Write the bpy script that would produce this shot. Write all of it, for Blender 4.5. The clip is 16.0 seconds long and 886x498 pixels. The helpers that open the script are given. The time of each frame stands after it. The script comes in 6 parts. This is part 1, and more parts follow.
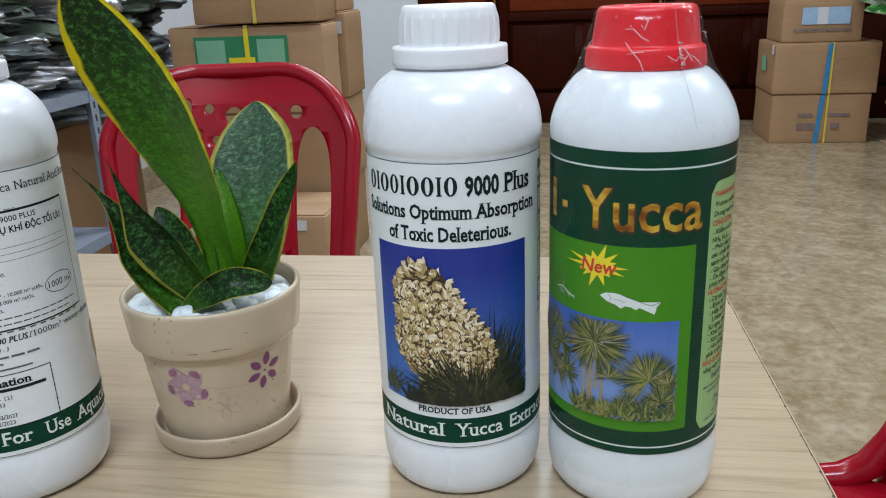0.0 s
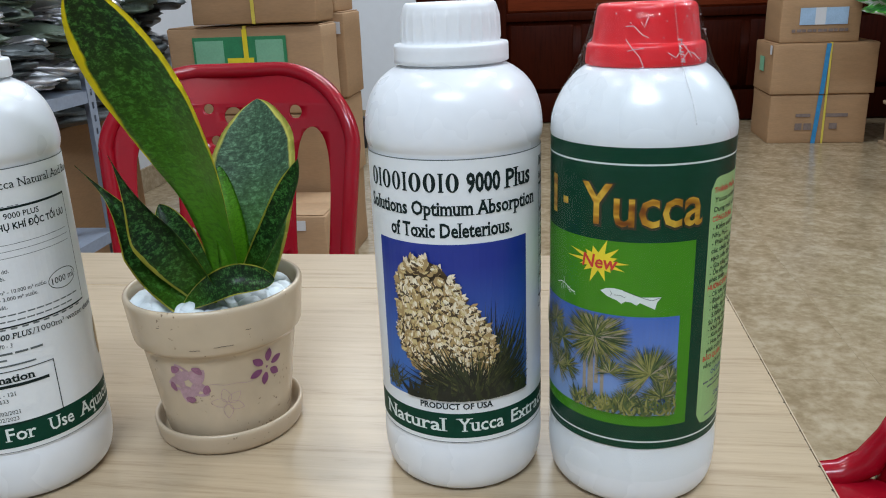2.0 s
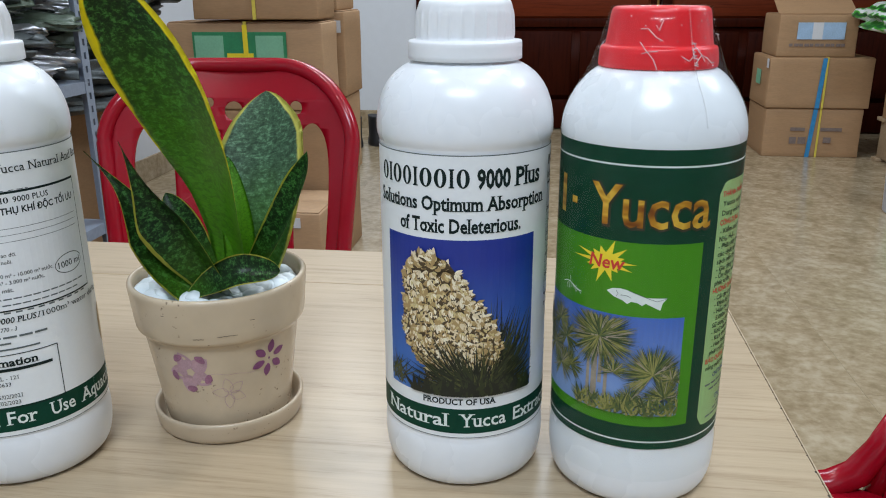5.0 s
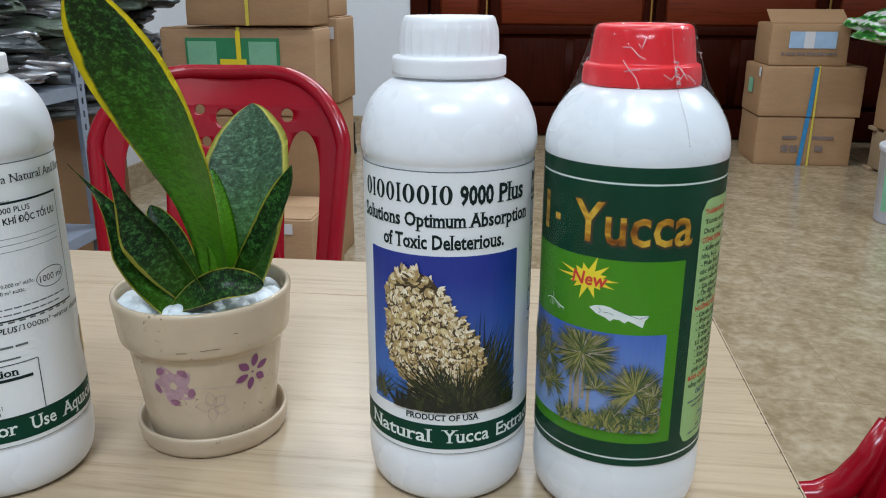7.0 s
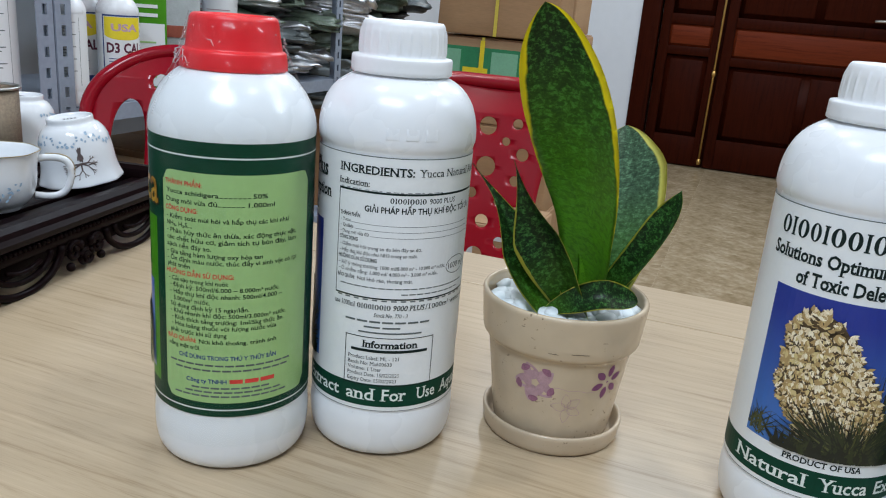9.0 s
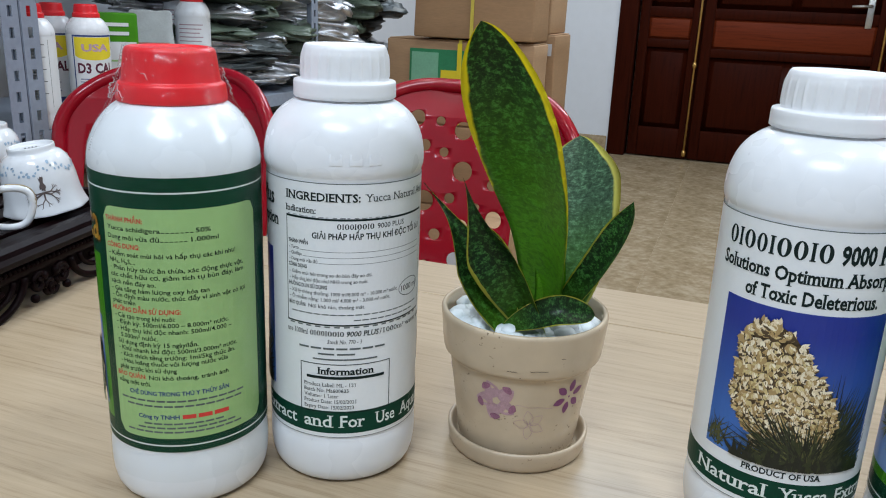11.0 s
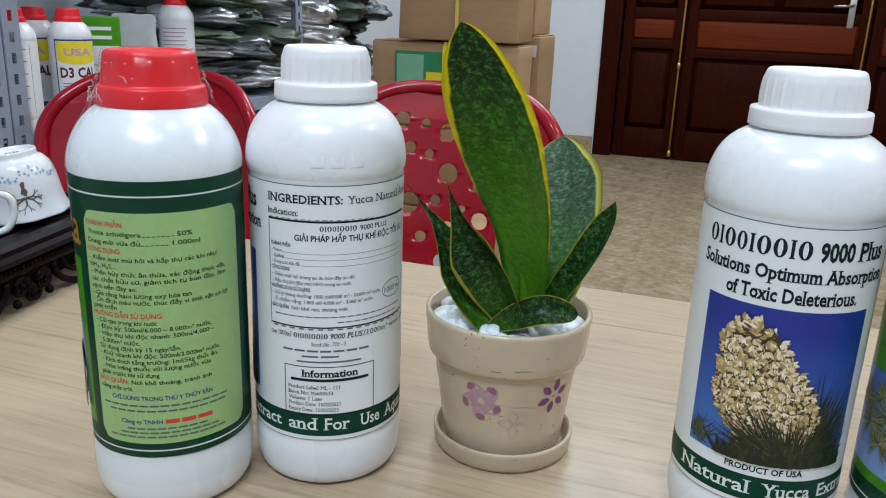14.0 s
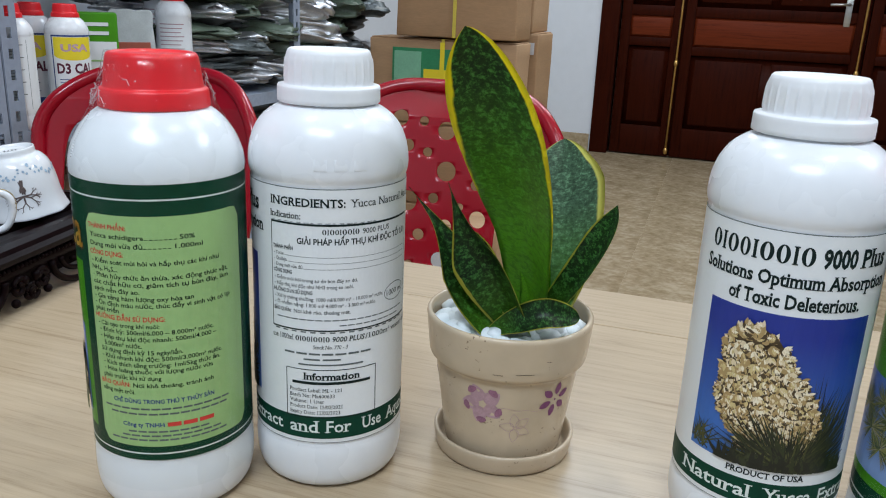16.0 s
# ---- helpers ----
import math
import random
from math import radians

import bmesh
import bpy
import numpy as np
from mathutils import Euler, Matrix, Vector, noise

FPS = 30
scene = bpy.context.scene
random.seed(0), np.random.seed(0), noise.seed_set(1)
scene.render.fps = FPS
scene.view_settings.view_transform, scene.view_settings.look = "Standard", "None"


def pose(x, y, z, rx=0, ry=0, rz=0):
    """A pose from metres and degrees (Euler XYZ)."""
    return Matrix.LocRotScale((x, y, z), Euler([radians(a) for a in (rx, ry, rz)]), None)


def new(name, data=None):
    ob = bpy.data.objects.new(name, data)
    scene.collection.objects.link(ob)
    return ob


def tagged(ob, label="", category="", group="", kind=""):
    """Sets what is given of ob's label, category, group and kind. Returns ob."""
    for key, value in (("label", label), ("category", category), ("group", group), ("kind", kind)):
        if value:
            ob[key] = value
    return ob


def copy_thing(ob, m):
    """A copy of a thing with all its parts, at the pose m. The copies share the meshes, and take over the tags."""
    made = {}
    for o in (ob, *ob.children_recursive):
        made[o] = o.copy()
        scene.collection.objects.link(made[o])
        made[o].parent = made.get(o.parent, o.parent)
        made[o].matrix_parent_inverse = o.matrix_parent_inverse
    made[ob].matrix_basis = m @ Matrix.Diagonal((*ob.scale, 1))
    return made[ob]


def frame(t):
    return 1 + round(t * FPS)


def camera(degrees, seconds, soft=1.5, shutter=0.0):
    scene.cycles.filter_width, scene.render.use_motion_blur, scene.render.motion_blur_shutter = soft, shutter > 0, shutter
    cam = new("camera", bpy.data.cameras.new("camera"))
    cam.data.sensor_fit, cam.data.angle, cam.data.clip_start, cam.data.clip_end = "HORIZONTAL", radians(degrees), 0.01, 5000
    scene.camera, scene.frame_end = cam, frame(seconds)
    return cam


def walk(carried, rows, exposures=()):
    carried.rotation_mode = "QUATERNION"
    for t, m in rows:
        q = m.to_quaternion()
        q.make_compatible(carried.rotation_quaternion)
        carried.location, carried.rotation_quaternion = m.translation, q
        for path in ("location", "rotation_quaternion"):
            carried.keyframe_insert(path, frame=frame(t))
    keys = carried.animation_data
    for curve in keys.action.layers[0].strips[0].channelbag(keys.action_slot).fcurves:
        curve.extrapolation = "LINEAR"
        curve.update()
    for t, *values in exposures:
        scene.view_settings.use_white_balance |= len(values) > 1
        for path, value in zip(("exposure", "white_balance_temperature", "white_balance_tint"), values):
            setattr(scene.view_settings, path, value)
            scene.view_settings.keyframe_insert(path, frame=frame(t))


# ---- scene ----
cam = camera(58.0, 16.0, soft=1.05, shutter=0.6)
# seconds, place in metres, yaw, pitch and roll in degrees
ROWS = [
    (0.0, 0.0510, -0.0026, 1.0109, 7.53, -18.28, 2.10),
    (0.5, 0.0531, -0.0020, 1.0106, 7.40, -18.27, 2.19),
    (1.0, 0.0520, -0.0025, 1.0096, 7.39, -18.25, 2.11),
    (1.5, 0.0514, -0.0022, 1.0081, 7.40, -18.23, 2.09),
    (2.0, 0.0498, -0.0058, 1.0095, 7.40, -18.23, 2.13),
    (2.5, 0.0499, -0.0068, 1.0098, 7.49, -18.18, 2.10),
    (3.0, 0.0502, -0.0063, 1.0090, 7.51, -18.18, 2.07),
    (3.5, 0.0533, 0.0002, 1.0080, 7.47, -18.13, 2.04),
    (4.0, 0.0453, -0.0084, 1.0101, 7.68, -18.23, 1.25),
    (4.2, 0.0422, -0.0085, 1.0069, 7.76, -18.20, 0.87),
    (6.5, 0.0419, -0.0137, 1.0077, 7.11, -17.79, -0.06),
    (7.0, 0.0469, -0.0072, 1.0117, 7.01, -17.65, -0.09),
    (7.5, 0.0316, -0.0036, 1.0126, 6.98, -17.60, -0.42),
    (8.0, -0.0187, -0.0240, 1.0110, 9.40, -17.35, -3.33),
    (8.5, -0.0617, -0.0475, 1.0172, 18.13, -17.50, -4.29),
    (9.0, -0.0626, -0.0533, 1.0139, 21.61, -17.20, -4.58),
    (9.5, -0.0492, -0.0416, 1.0178, 21.25, -17.13, -2.94),
    (10.0, -0.0408, -0.0362, 1.0238, 20.55, -17.25, -1.95),
    (12.5, -0.0498, -0.0423, 1.0257, 20.02, -16.70, -2.93),
    (13.0, -0.0472, -0.0393, 1.0218, 19.91, -16.71, -2.77),
    (13.5, -0.0430, -0.0387, 1.0245, 19.57, -16.81, -2.15),
    (14.0, -0.0412, -0.0379, 1.0250, 19.36, -16.88, -1.98),
    (14.5, -0.0307, -0.0301, 1.0257, 19.32, -16.94, -1.59),
    (15.0, -0.0411, -0.0403, 1.0286, 19.29, -17.11, -2.02),
    (15.5, -0.0453, -0.0410, 1.0342, 19.17, -17.14, -2.37),
    (16.0, -0.0453, -0.0378, 1.0287, 19.14, -17.15, -2.29),
]
walk(cam, [(t, pose(x, y, z, 90 + pitch, roll, yaw)) for t, x, y, z, yaw, pitch, roll in ROWS])
scene.view_settings.exposure = -0.06

# ---- world and lights ----
world = bpy.data.worlds.new("world")
scene.world = world
world.use_nodes = True
world.node_tree.nodes["Background"].inputs[0].default_value = (0.75, 0.85, 1.0, 1)
world.node_tree.nodes["Background"].inputs[1].default_value = 0.15


def area_lamp(name, x, y, z, sx, sy, watts, colour=(0.915, 0.97, 1.035), round_=False):
    data = bpy.data.lights.new(name, "AREA")
    data.shape = "DISK" if round_ else "RECTANGLE"
    data.size = sx
    if not round_:
        data.size_y = sy
    data.energy, data.color = watts, colour
    ob = new(name, data)
    ob.matrix_basis = pose(x, y, z)
    return ob


COOL = (0.827, 0.965, 1.135)
area_lamp("ceiling_panel_lamp", 0.0, -1.15, 3.12, 1.3, 0.5, 63, COOL)
area_lamp("ceiling_panel_lamp", -0.3, 3.2, 3.12, 1.2, 0.4, 46, COOL)
area_lamp("ceiling_panel_lamp", 2.4, 1.6, 3.12, 1.2, 0.4, 50, COOL)
for lx, ly in ((-0.9, 0.3), (0.7, 0.3), (-0.9, 1.5), (0.7, 1.5), (-1.2, 4.6), (0.6, 4.6)):
    area_lamp("downlight_lamp", lx, ly, 3.12, 0.12, 0.12, 8 if ly < 3 else 17, (0.95, 0.97, 0.98), True)


# ---- materials ----
def principled(name, colour, rough=0.5, metal=0.0, spec=0.5, coat=0.0):
    m = bpy.data.materials.new(name)
    m.use_nodes = True
    b = m.node_tree.nodes["Principled BSDF"]
    b.inputs["Base Color"].default_value = (*colour, 1)
    b.inputs["Roughness"].default_value = rough
    b.inputs["Metallic"].default_value = metal
    b.inputs["Specular IOR Level"].default_value = spec
    b.inputs["Coat Weight"].default_value = coat
    return m, m.node_tree.nodes, m.node_tree.links, b


def ramp(nodes, stops):
    r = nodes.new("ShaderNodeValToRGB")
    while len(r.color_ramp.elements) < len(stops):
        r.color_ramp.elements.new(0.5)
    for e, (p, c) in zip(r.color_ramp.elements, stops):
        e.position, e.color = p, (*c, 1)
    return r


def coords(nodes, links, scale=(1, 1, 1), kind="Object"):
    tc, mp = nodes.new("ShaderNodeTexCoord"), nodes.new("ShaderNodeMapping")
    mp.inputs["Scale"].default_value = scale
    links.new(tc.outputs[kind], mp.inputs[0])
    return mp.outputs[0]


def noise_tex(nodes, links, vec, scale, detail=4.0, rough=0.55, distort=0.0):
    n = nodes.new("ShaderNodeTexNoise")
    n.inputs["Scale"].default_value, n.inputs["Detail"].default_value = scale, detail
    n.inputs["Roughness"].default_value, n.inputs["Distortion"].default_value = rough, distort
    links.new(vec, n.inputs["Vector"])
    return n.outputs["Fac"]


def bump(nodes, links, b, height, strength=0.2, dist=0.001):
    n = nodes.new("ShaderNodeBump")
    n.inputs["Strength"].default_value, n.inputs["Distance"].default_value = strength, dist
    links.new(height, n.inputs["Height"])
    links.new(n.outputs[0], b.inputs["Normal"])


def surface(name, colour, rough=0.5, metal=0.0, vary=0.12, scale=30.0, stretch=(1, 1, 1), relief=0.0, spec=0.5, coat=0.0, fine=8.0):
    """A plain surface with stains at one scale and grain at another."""
    m, nodes, links, b = principled(name, colour, rough, metal, spec, coat)
    vec = coords(nodes, links, stretch)
    big = noise_tex(nodes, links, vec, scale, 3)
    small = noise_tex(nodes, links, vec, scale * fine, 3)
    lo, hi = tuple(c * (1 - vary) for c in colour), tuple(min(1, c * (1 + vary)) for c in colour)
    add = nodes.new("ShaderNodeMath")
    add.operation = "ADD"
    links.new(big, add.inputs[0]), links.new(small, add.inputs[1])
    half = nodes.new("ShaderNodeMath")
    half.operation = "MULTIPLY"
    half.inputs[1].default_value = 0.5
    links.new(add.outputs[0], half.inputs[0])
    r = ramp(nodes, [(0.3, lo), (0.7, hi)])
    links.new(half.outputs[0], r.inputs[0])
    links.new(r.outputs[0], b.inputs["Base Color"])
    rr = nodes.new("ShaderNodeMapRange")
    rr.inputs["To Min"].default_value, rr.inputs["To Max"].default_value = rough * 0.85, min(1, rough * 1.2)
    links.new(big, rr.inputs["Value"])
    links.new(rr.outputs[0], b.inputs["Roughness"])
    if relief:
        bump(nodes, links, b, small, relief)
    return m


WHITE_PLASTIC = surface("white_plastic", (0.80, 0.82, 0.84), 0.27, vary=0.02, scale=20, relief=0.015)
CAP_WHITE = surface("white_cap_plastic", (0.82, 0.83, 0.84), 0.4, vary=0.02, scale=40)
CAP_RED = surface("red_cap_plastic", (0.80, 0.016, 0.024), 0.35, vary=0.08, scale=40)
PAPER = surface("label_paper", (0.78, 0.80, 0.80), 0.42, vary=0.02, scale=60)
STICKER = surface("sticker_paper", (0.77, 0.79, 0.80), 0.5, vary=0.03, scale=60)
INK = surface("dark_ink", (0.006, 0.016, 0.015), 0.5, vary=0.2, scale=100, spec=0.2)
INK_GREY = surface("grey_ink", (0.10, 0.12, 0.12), 0.5, vary=0.2, scale=100)
INK_GREEN = surface("green_ink", (0.004, 0.046, 0.026), 0.45, vary=0.1, scale=80, spec=0.12)
INK_RED = surface("red_ink", (0.62, 0.04, 0.03), 0.45, vary=0.1, scale=80)
INK_NAVY = surface("navy_ink", (0.02, 0.05, 0.2), 0.45, vary=0.1, scale=80)
INK_WHITE = surface("white_ink", (0.72, 0.78, 0.74), 0.45, vary=0.03, scale=80)
INK_YELLOW = surface("yellow_ink", (0.85, 0.68, 0.03), 0.4, vary=0.05, scale=80)
INK_PURPLE = surface("violet_ink", (0.20, 0.055, 0.145), 0.5, vary=0.25, scale=300)
INK_LILAC = surface("lilac_ink", (0.30, 0.13, 0.20), 0.5, vary=0.35, scale=250)
INK_MAUVE = surface("mauve_ink", (0.43, 0.27, 0.30), 0.5, vary=0.2, scale=300)
WRAP_GREEN = surface("dark_green_print", (0.005, 0.047, 0.023), 0.4, vary=0.15, scale=40, spec=0.08)
MID_GREEN = surface("leaf_green_print", (0.062, 0.26, 0.011), 0.35, vary=0.08, scale=40, spec=0.15)
PALE_GREEN = surface("pale_green_print", (0.33, 0.53, 0.20), 0.35, vary=0.06, scale=30)
STEEL = surface("steel", (0.55, 0.55, 0.53), 0.3, 1.0, vary=0.1, scale=60)
RED_PLASTIC = surface("red_chair_plastic", (0.33, 0.0035, 0.014), 0.2, vary=0.06, scale=12, relief=0.02)
CARDBOARD = surface("cardboard", (0.39, 0.232, 0.118), 0.75, vary=0.12, scale=6, stretch=(1, 1, 5), relief=0.1)
CARDBOARD_PALE = surface("pale_cardboard", (0.46, 0.285, 0.155), 0.75, vary=0.1, scale=6, stretch=(1, 1, 5), relief=0.1)
STRAP_YELLOW = surface("yellow_strap", (0.68, 0.55, 0.08), 0.4, vary=0.1)
STRAP_BLUE = surface("blue_tape", (0.03, 0.24, 0.50), 0.4, vary=0.25, scale=40)
RACK_GREY = surface("rack_grey_paint", (0.27, 0.31, 0.38), 0.45, vary=0.12, scale=10)
WALL_PAINT = surface("wall_paint", (0.66, 0.69, 0.73), 0.7, vary=0.03, scale=2, relief=0.05)
CEILING_PAINT = surface("ceiling_paint", (0.6, 0.6, 0.6), 0.8, vary=0.03, scale=2)
SOIL = surface("soil", (0.06, 0.045, 0.03), 0.9, vary=0.4, scale=200, relief=0.5)
PEBBLE = surface("white_pebble", (0.72, 0.78, 0.80), 0.35, vary=0.08, scale=120, relief=0.05)
BRASS = surface("brass_rod", (0.62, 0.38, 0.12), 0.35, 0.9, vary=0.15, scale=30)
BLACK = surface("black_plastic", (0.02, 0.02, 0.022), 0.5, vary=0.2)
DARK_WOOD = surface("black_lacquer_wood", (0.006, 0.0022, 0.0026), 0.34, vary=0.4, scale=25, stretch=(1, 6, 1), spec=0.06)
SILVER = surface("silver_foil", (0.60, 0.61, 0.63), 0.36, 0.85, vary=0.2, scale=26, relief=0.35)
FOIL_DARK = surface("dark_foil_bag", (0.085, 0.098, 0.098), 0.42, 0.2, vary=0.4, scale=22, relief=0.3)
FOIL_OLIVE = surface("olive_foil_bag", (0.09, 0.12, 0.085), 0.42, 0.1, vary=0.4, scale=22, relief=0.3)


def grain_wood(name, dark, pale, rough, along=(0.6, 14, 14), scale=6, spec=0.5, relief=0.05):
    m, nodes, links, b = principled(name, pale, rough, spec=spec)
    vec = coords(nodes, links, along)
    n1 = noise_tex(nodes, links, vec, scale, 6, 0.65, 0.6)
    vec2 = coords(nodes, links, tuple(a * 5 for a in along))
    n2 = noise_tex(nodes, links, vec2, scale * 2, 3)
    mix = nodes.new("ShaderNodeMath")
    mix.operation = "MULTIPLY_ADD"
    mix.inputs[1].default_value, mix.inputs[2].default_value = 0.35, 0.0
    links.new(n2, mix.inputs[0])
    add = nodes.new("ShaderNodeMath")
    links.new(n1, add.inputs[0]), links.new(mix.outputs[0], add.inputs[1])
    r = ramp(nodes, [(0.42, dark), (0.62, tuple((a + 2 * c) / 3 for a, c in zip(dark, pale))), (0.9, pale)])
    links.new(add.outputs[0], r.inputs[0])
    links.new(r.outputs[0], b.inputs["Base Color"])
    bump(nodes, links, b, n2, relief, 0.0005)
    return m


TABLE_WOOD = grain_wood("pale_laminate", (0.30, 0.21, 0.12), (0.51, 0.398, 0.266), 0.30, (1.1, 30, 30))
TABLE_EDGE = grain_wood("laminate_edge", (0.32, 0.225, 0.13), (0.5, 0.39, 0.26), 0.5)
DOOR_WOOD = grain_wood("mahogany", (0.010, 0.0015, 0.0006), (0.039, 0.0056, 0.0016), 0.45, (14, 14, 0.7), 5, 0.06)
# brighter copy of the mahogany: light on the panel band, put into the colour
DOOR_PANEL_LIT = grain_wood("mahogany_lit_panel", (0.062, 0.0095, 0.0028), (0.15, 0.026, 0.008), 0.45, (0.7, 14, 14), 5, 0.10)


def floor_material():
    m, nodes, links, b = principled("polished_tile", (0.4, 0.33, 0.25), 0.19)
    vec = coords(nodes, links, (0.75, 0.75, 1.0))
    n1 = noise_tex(nodes, links, vec, 9, 5, 0.62, 0.6)
    n2 = noise_tex(nodes, links, vec, 38, 4, 0.6)
    add = nodes.new("ShaderNodeMath")
    links.new(n1, add.inputs[0]), links.new(n2, add.inputs[1])
    r = ramp(nodes, [(0.38, (0.275, 0.205, 0.118)), (0.50, (0.370, 0.288, 0.180)), (0.62, (0.47, 0.385, 0.262))])
    half = nodes.new("ShaderNodeMath")
    half.operation = "MULTIPLY"
    half.inputs[1].default_value = 0.5
    links.new(add.outputs[0], half.inputs[0])
    links.new(half.outputs[0], r.inputs[0])
    links.new(r.outputs[0], b.inputs["Base Color"])
    return m


TILE = floor_material()
GROUT = surface("grout", (0.40, 0.32, 0.215), 0.8, vary=0.15)


def leaf_material(name, margin, fresh_share, fresh_to, yellow, dark, contrast=2.4):
    m, nodes, links, b = principled(name, (0.03, 0.1, 0.03), 0.36, spec=0.35)
    uv = nodes.new("ShaderNodeUVMap")
    sep = nodes.new("ShaderNodeSeparateXYZ")
    links.new(uv.outputs[0], sep.inputs[0])
    # across: 0 at the midrib, 1 at the margin
    obj = coords(nodes, links)
    wob = noise_tex(nodes, links, obj, 60, 3)
    a = nodes.new("ShaderNodeMath")
    a.operation = "MULTIPLY_ADD"
    a.inputs[1].default_value = 0.16
    links.new(wob, a.inputs[0]), links.new(sep.outputs[0], a.inputs[2])
    edge = ramp(nodes, [(margin, (0, 0, 0)), (margin + 0.05, (1, 1, 1))])
    links.new(a.outputs[0], edge.inputs[0])
    # cross bands, broken up
    mp = nodes.new("ShaderNodeMapping")
    mp.inputs["Scale"].default_value = (5, 70, 1)
    links.new(uv.outputs[0], mp.inputs[0])
    bands = noise_tex(nodes, links, mp.outputs[0], 1.0, 5, 0.7, 0.8)
    mott = noise_tex(nodes, links, obj, 330, 3, 0.7)
    s = nodes.new("ShaderNodeMath")
    links.new(bands, s.inputs[0]), links.new(mott, s.inputs[1])
    green = ramp(nodes, [(0.42, tuple(c * 0.55 for c in dark)), (0.50, dark), (0.545, tuple(c * contrast for c in dark)), (0.60, tuple(c * contrast * 1.8 + 0.01 for c in dark))])
    sc = nodes.new("ShaderNodeMath")
    sc.operation = "MULTIPLY"
    sc.inputs[1].default_value = 0.5
    links.new(s.outputs[0], sc.inputs[0])
    links.new(sc.outputs[0], green.inputs[0])
    # fresher green near the base
    fresh = ramp(nodes, [(0.08 + 0.25 * max(0, fresh_to - 0.6) / 0.2, (1, 1, 1)), (fresh_to, (0, 0, 0))])
    links.new(sep.outputs[1], fresh.inputs[0])
    fmix = nodes.new("ShaderNodeMix")
    fmix.data_type = "RGBA"
    fs = nodes.new("ShaderNodeMath")
    fs.operation = "MULTIPLY"
    fs.inputs[1].default_value = fresh_share
    links.new(fresh.outputs[0], fs.inputs[0])
    streak = nodes.new("ShaderNodeMapRange")
    streak.inputs["From Min"].default_value, streak.inputs["From Max"].default_value = 0.38, 0.56
    streak.inputs["To Min"].default_value, streak.inputs["To Max"].default_value = 0.6, 1.0
    links.new(bands, streak.inputs["Value"])
    fmul = nodes.new("ShaderNodeMath")
    fmul.operation = "MULTIPLY"
    links.new(fs.outputs[0], fmul.inputs[0]), links.new(streak.outputs[0], fmul.inputs[1])
    links.new(fmul.outputs[0], fmix.inputs["Factor"])
    links.new(green.outputs[0], fmix.inputs["A"])
    fmix.inputs["B"].default_value = (0.15, 0.42, 0.016, 1)
    ymix = nodes.new("ShaderNodeMix")
    ymix.data_type = "RGBA"
    links.new(edge.outputs[0], ymix.inputs["Factor"])
    links.new(fmix.outputs["Result"], ymix.inputs["A"])
    ymix.inputs["B"].default_value = (*yellow, 1)
    links.new(ymix.outputs["Result"], b.inputs["Base Color"])
    bump(nodes, links, b, mott, 0.08, 0.0006)
    return m


LEAF_TALL = leaf_material("tall_leaf", 0.85, 0.9, 0.80, (0.90, 0.80, 0.025), (0.020, 0.070, 0.012), 2.5)
LEAF_GREY = leaf_material("blue_green_leaf", 0.88, 0.55, 0.55, (0.82, 0.79, 0.22), (0.085, 0.165, 0.095), 1.35)
LEAF_DARK = leaf_material("dark_leaf", 0.995, 0.45, 0.4, (0.66, 0.66, 0.10), (0.013, 0.042, 0.009), 3.4)
LEAF_FRESH = leaf_material("fresh_leaf", 1.10, 0.95, 1.0, (0.3, 0.4, 0.03), (0.03, 0.11, 0.012))


def film_material():
    m = bpy.data.materials.new("shrink_film")
    m.use_nodes = True
    nodes, links = m.node_tree.nodes, m.node_tree.links
    nodes.remove(nodes["Principled BSDF"])
    out = nodes["Material Output"]
    clear, gloss, mix, fres = (nodes.new("ShaderNodeBsdfTransparent"), nodes.new("ShaderNodeBsdfGlossy"), nodes.new("ShaderNodeMixShader"), nodes.new("ShaderNodeLayerWeight"))
    clear.inputs[0].default_value = (0.97, 0.98, 0.98, 1)
    gloss.inputs["Roughness"].default_value = 0.06
    fres.inputs["Blend"].default_value = 0.25
    gain = ramp(nodes, [(0.0, (0.014, 0.014, 0.014)), (0.6, (0.055, 0.055, 0.055)), (1.0, (0.75, 0.75, 0.75))])
    links.new(fres.outputs["Facing"], gain.inputs[0])
    vec = coords(nodes, links)
    n = noise_tex(nodes, links, vec, 85, 3, 0.65, 0.8)
    bp = nodes.new("ShaderNodeBump")
    bp.inputs["Strength"].default_value, bp.inputs["Distance"].default_value = 0.42, 0.002
    links.new(n, bp.inputs["Height"])
    links.new(bp.outputs[0], gloss.inputs["Normal"])
    links.new(gain.outputs[0], mix.inputs[0])
    links.new(clear.outputs[0], mix.inputs[1]), links.new(gloss.outputs[0], mix.inputs[2])
    links.new(mix.outputs[0], out.inputs[0])
    return m


FILM = film_material()
# whitish tone gives film creases their glint by colour; seam dots and ears share it
CREASE = surface("film_crease", (0.80, 0.78, 0.78), 0.15, vary=0.1, scale=300)
CREASE.node_tree.nodes["Principled BSDF"].inputs["Alpha"].default_value = 0.42


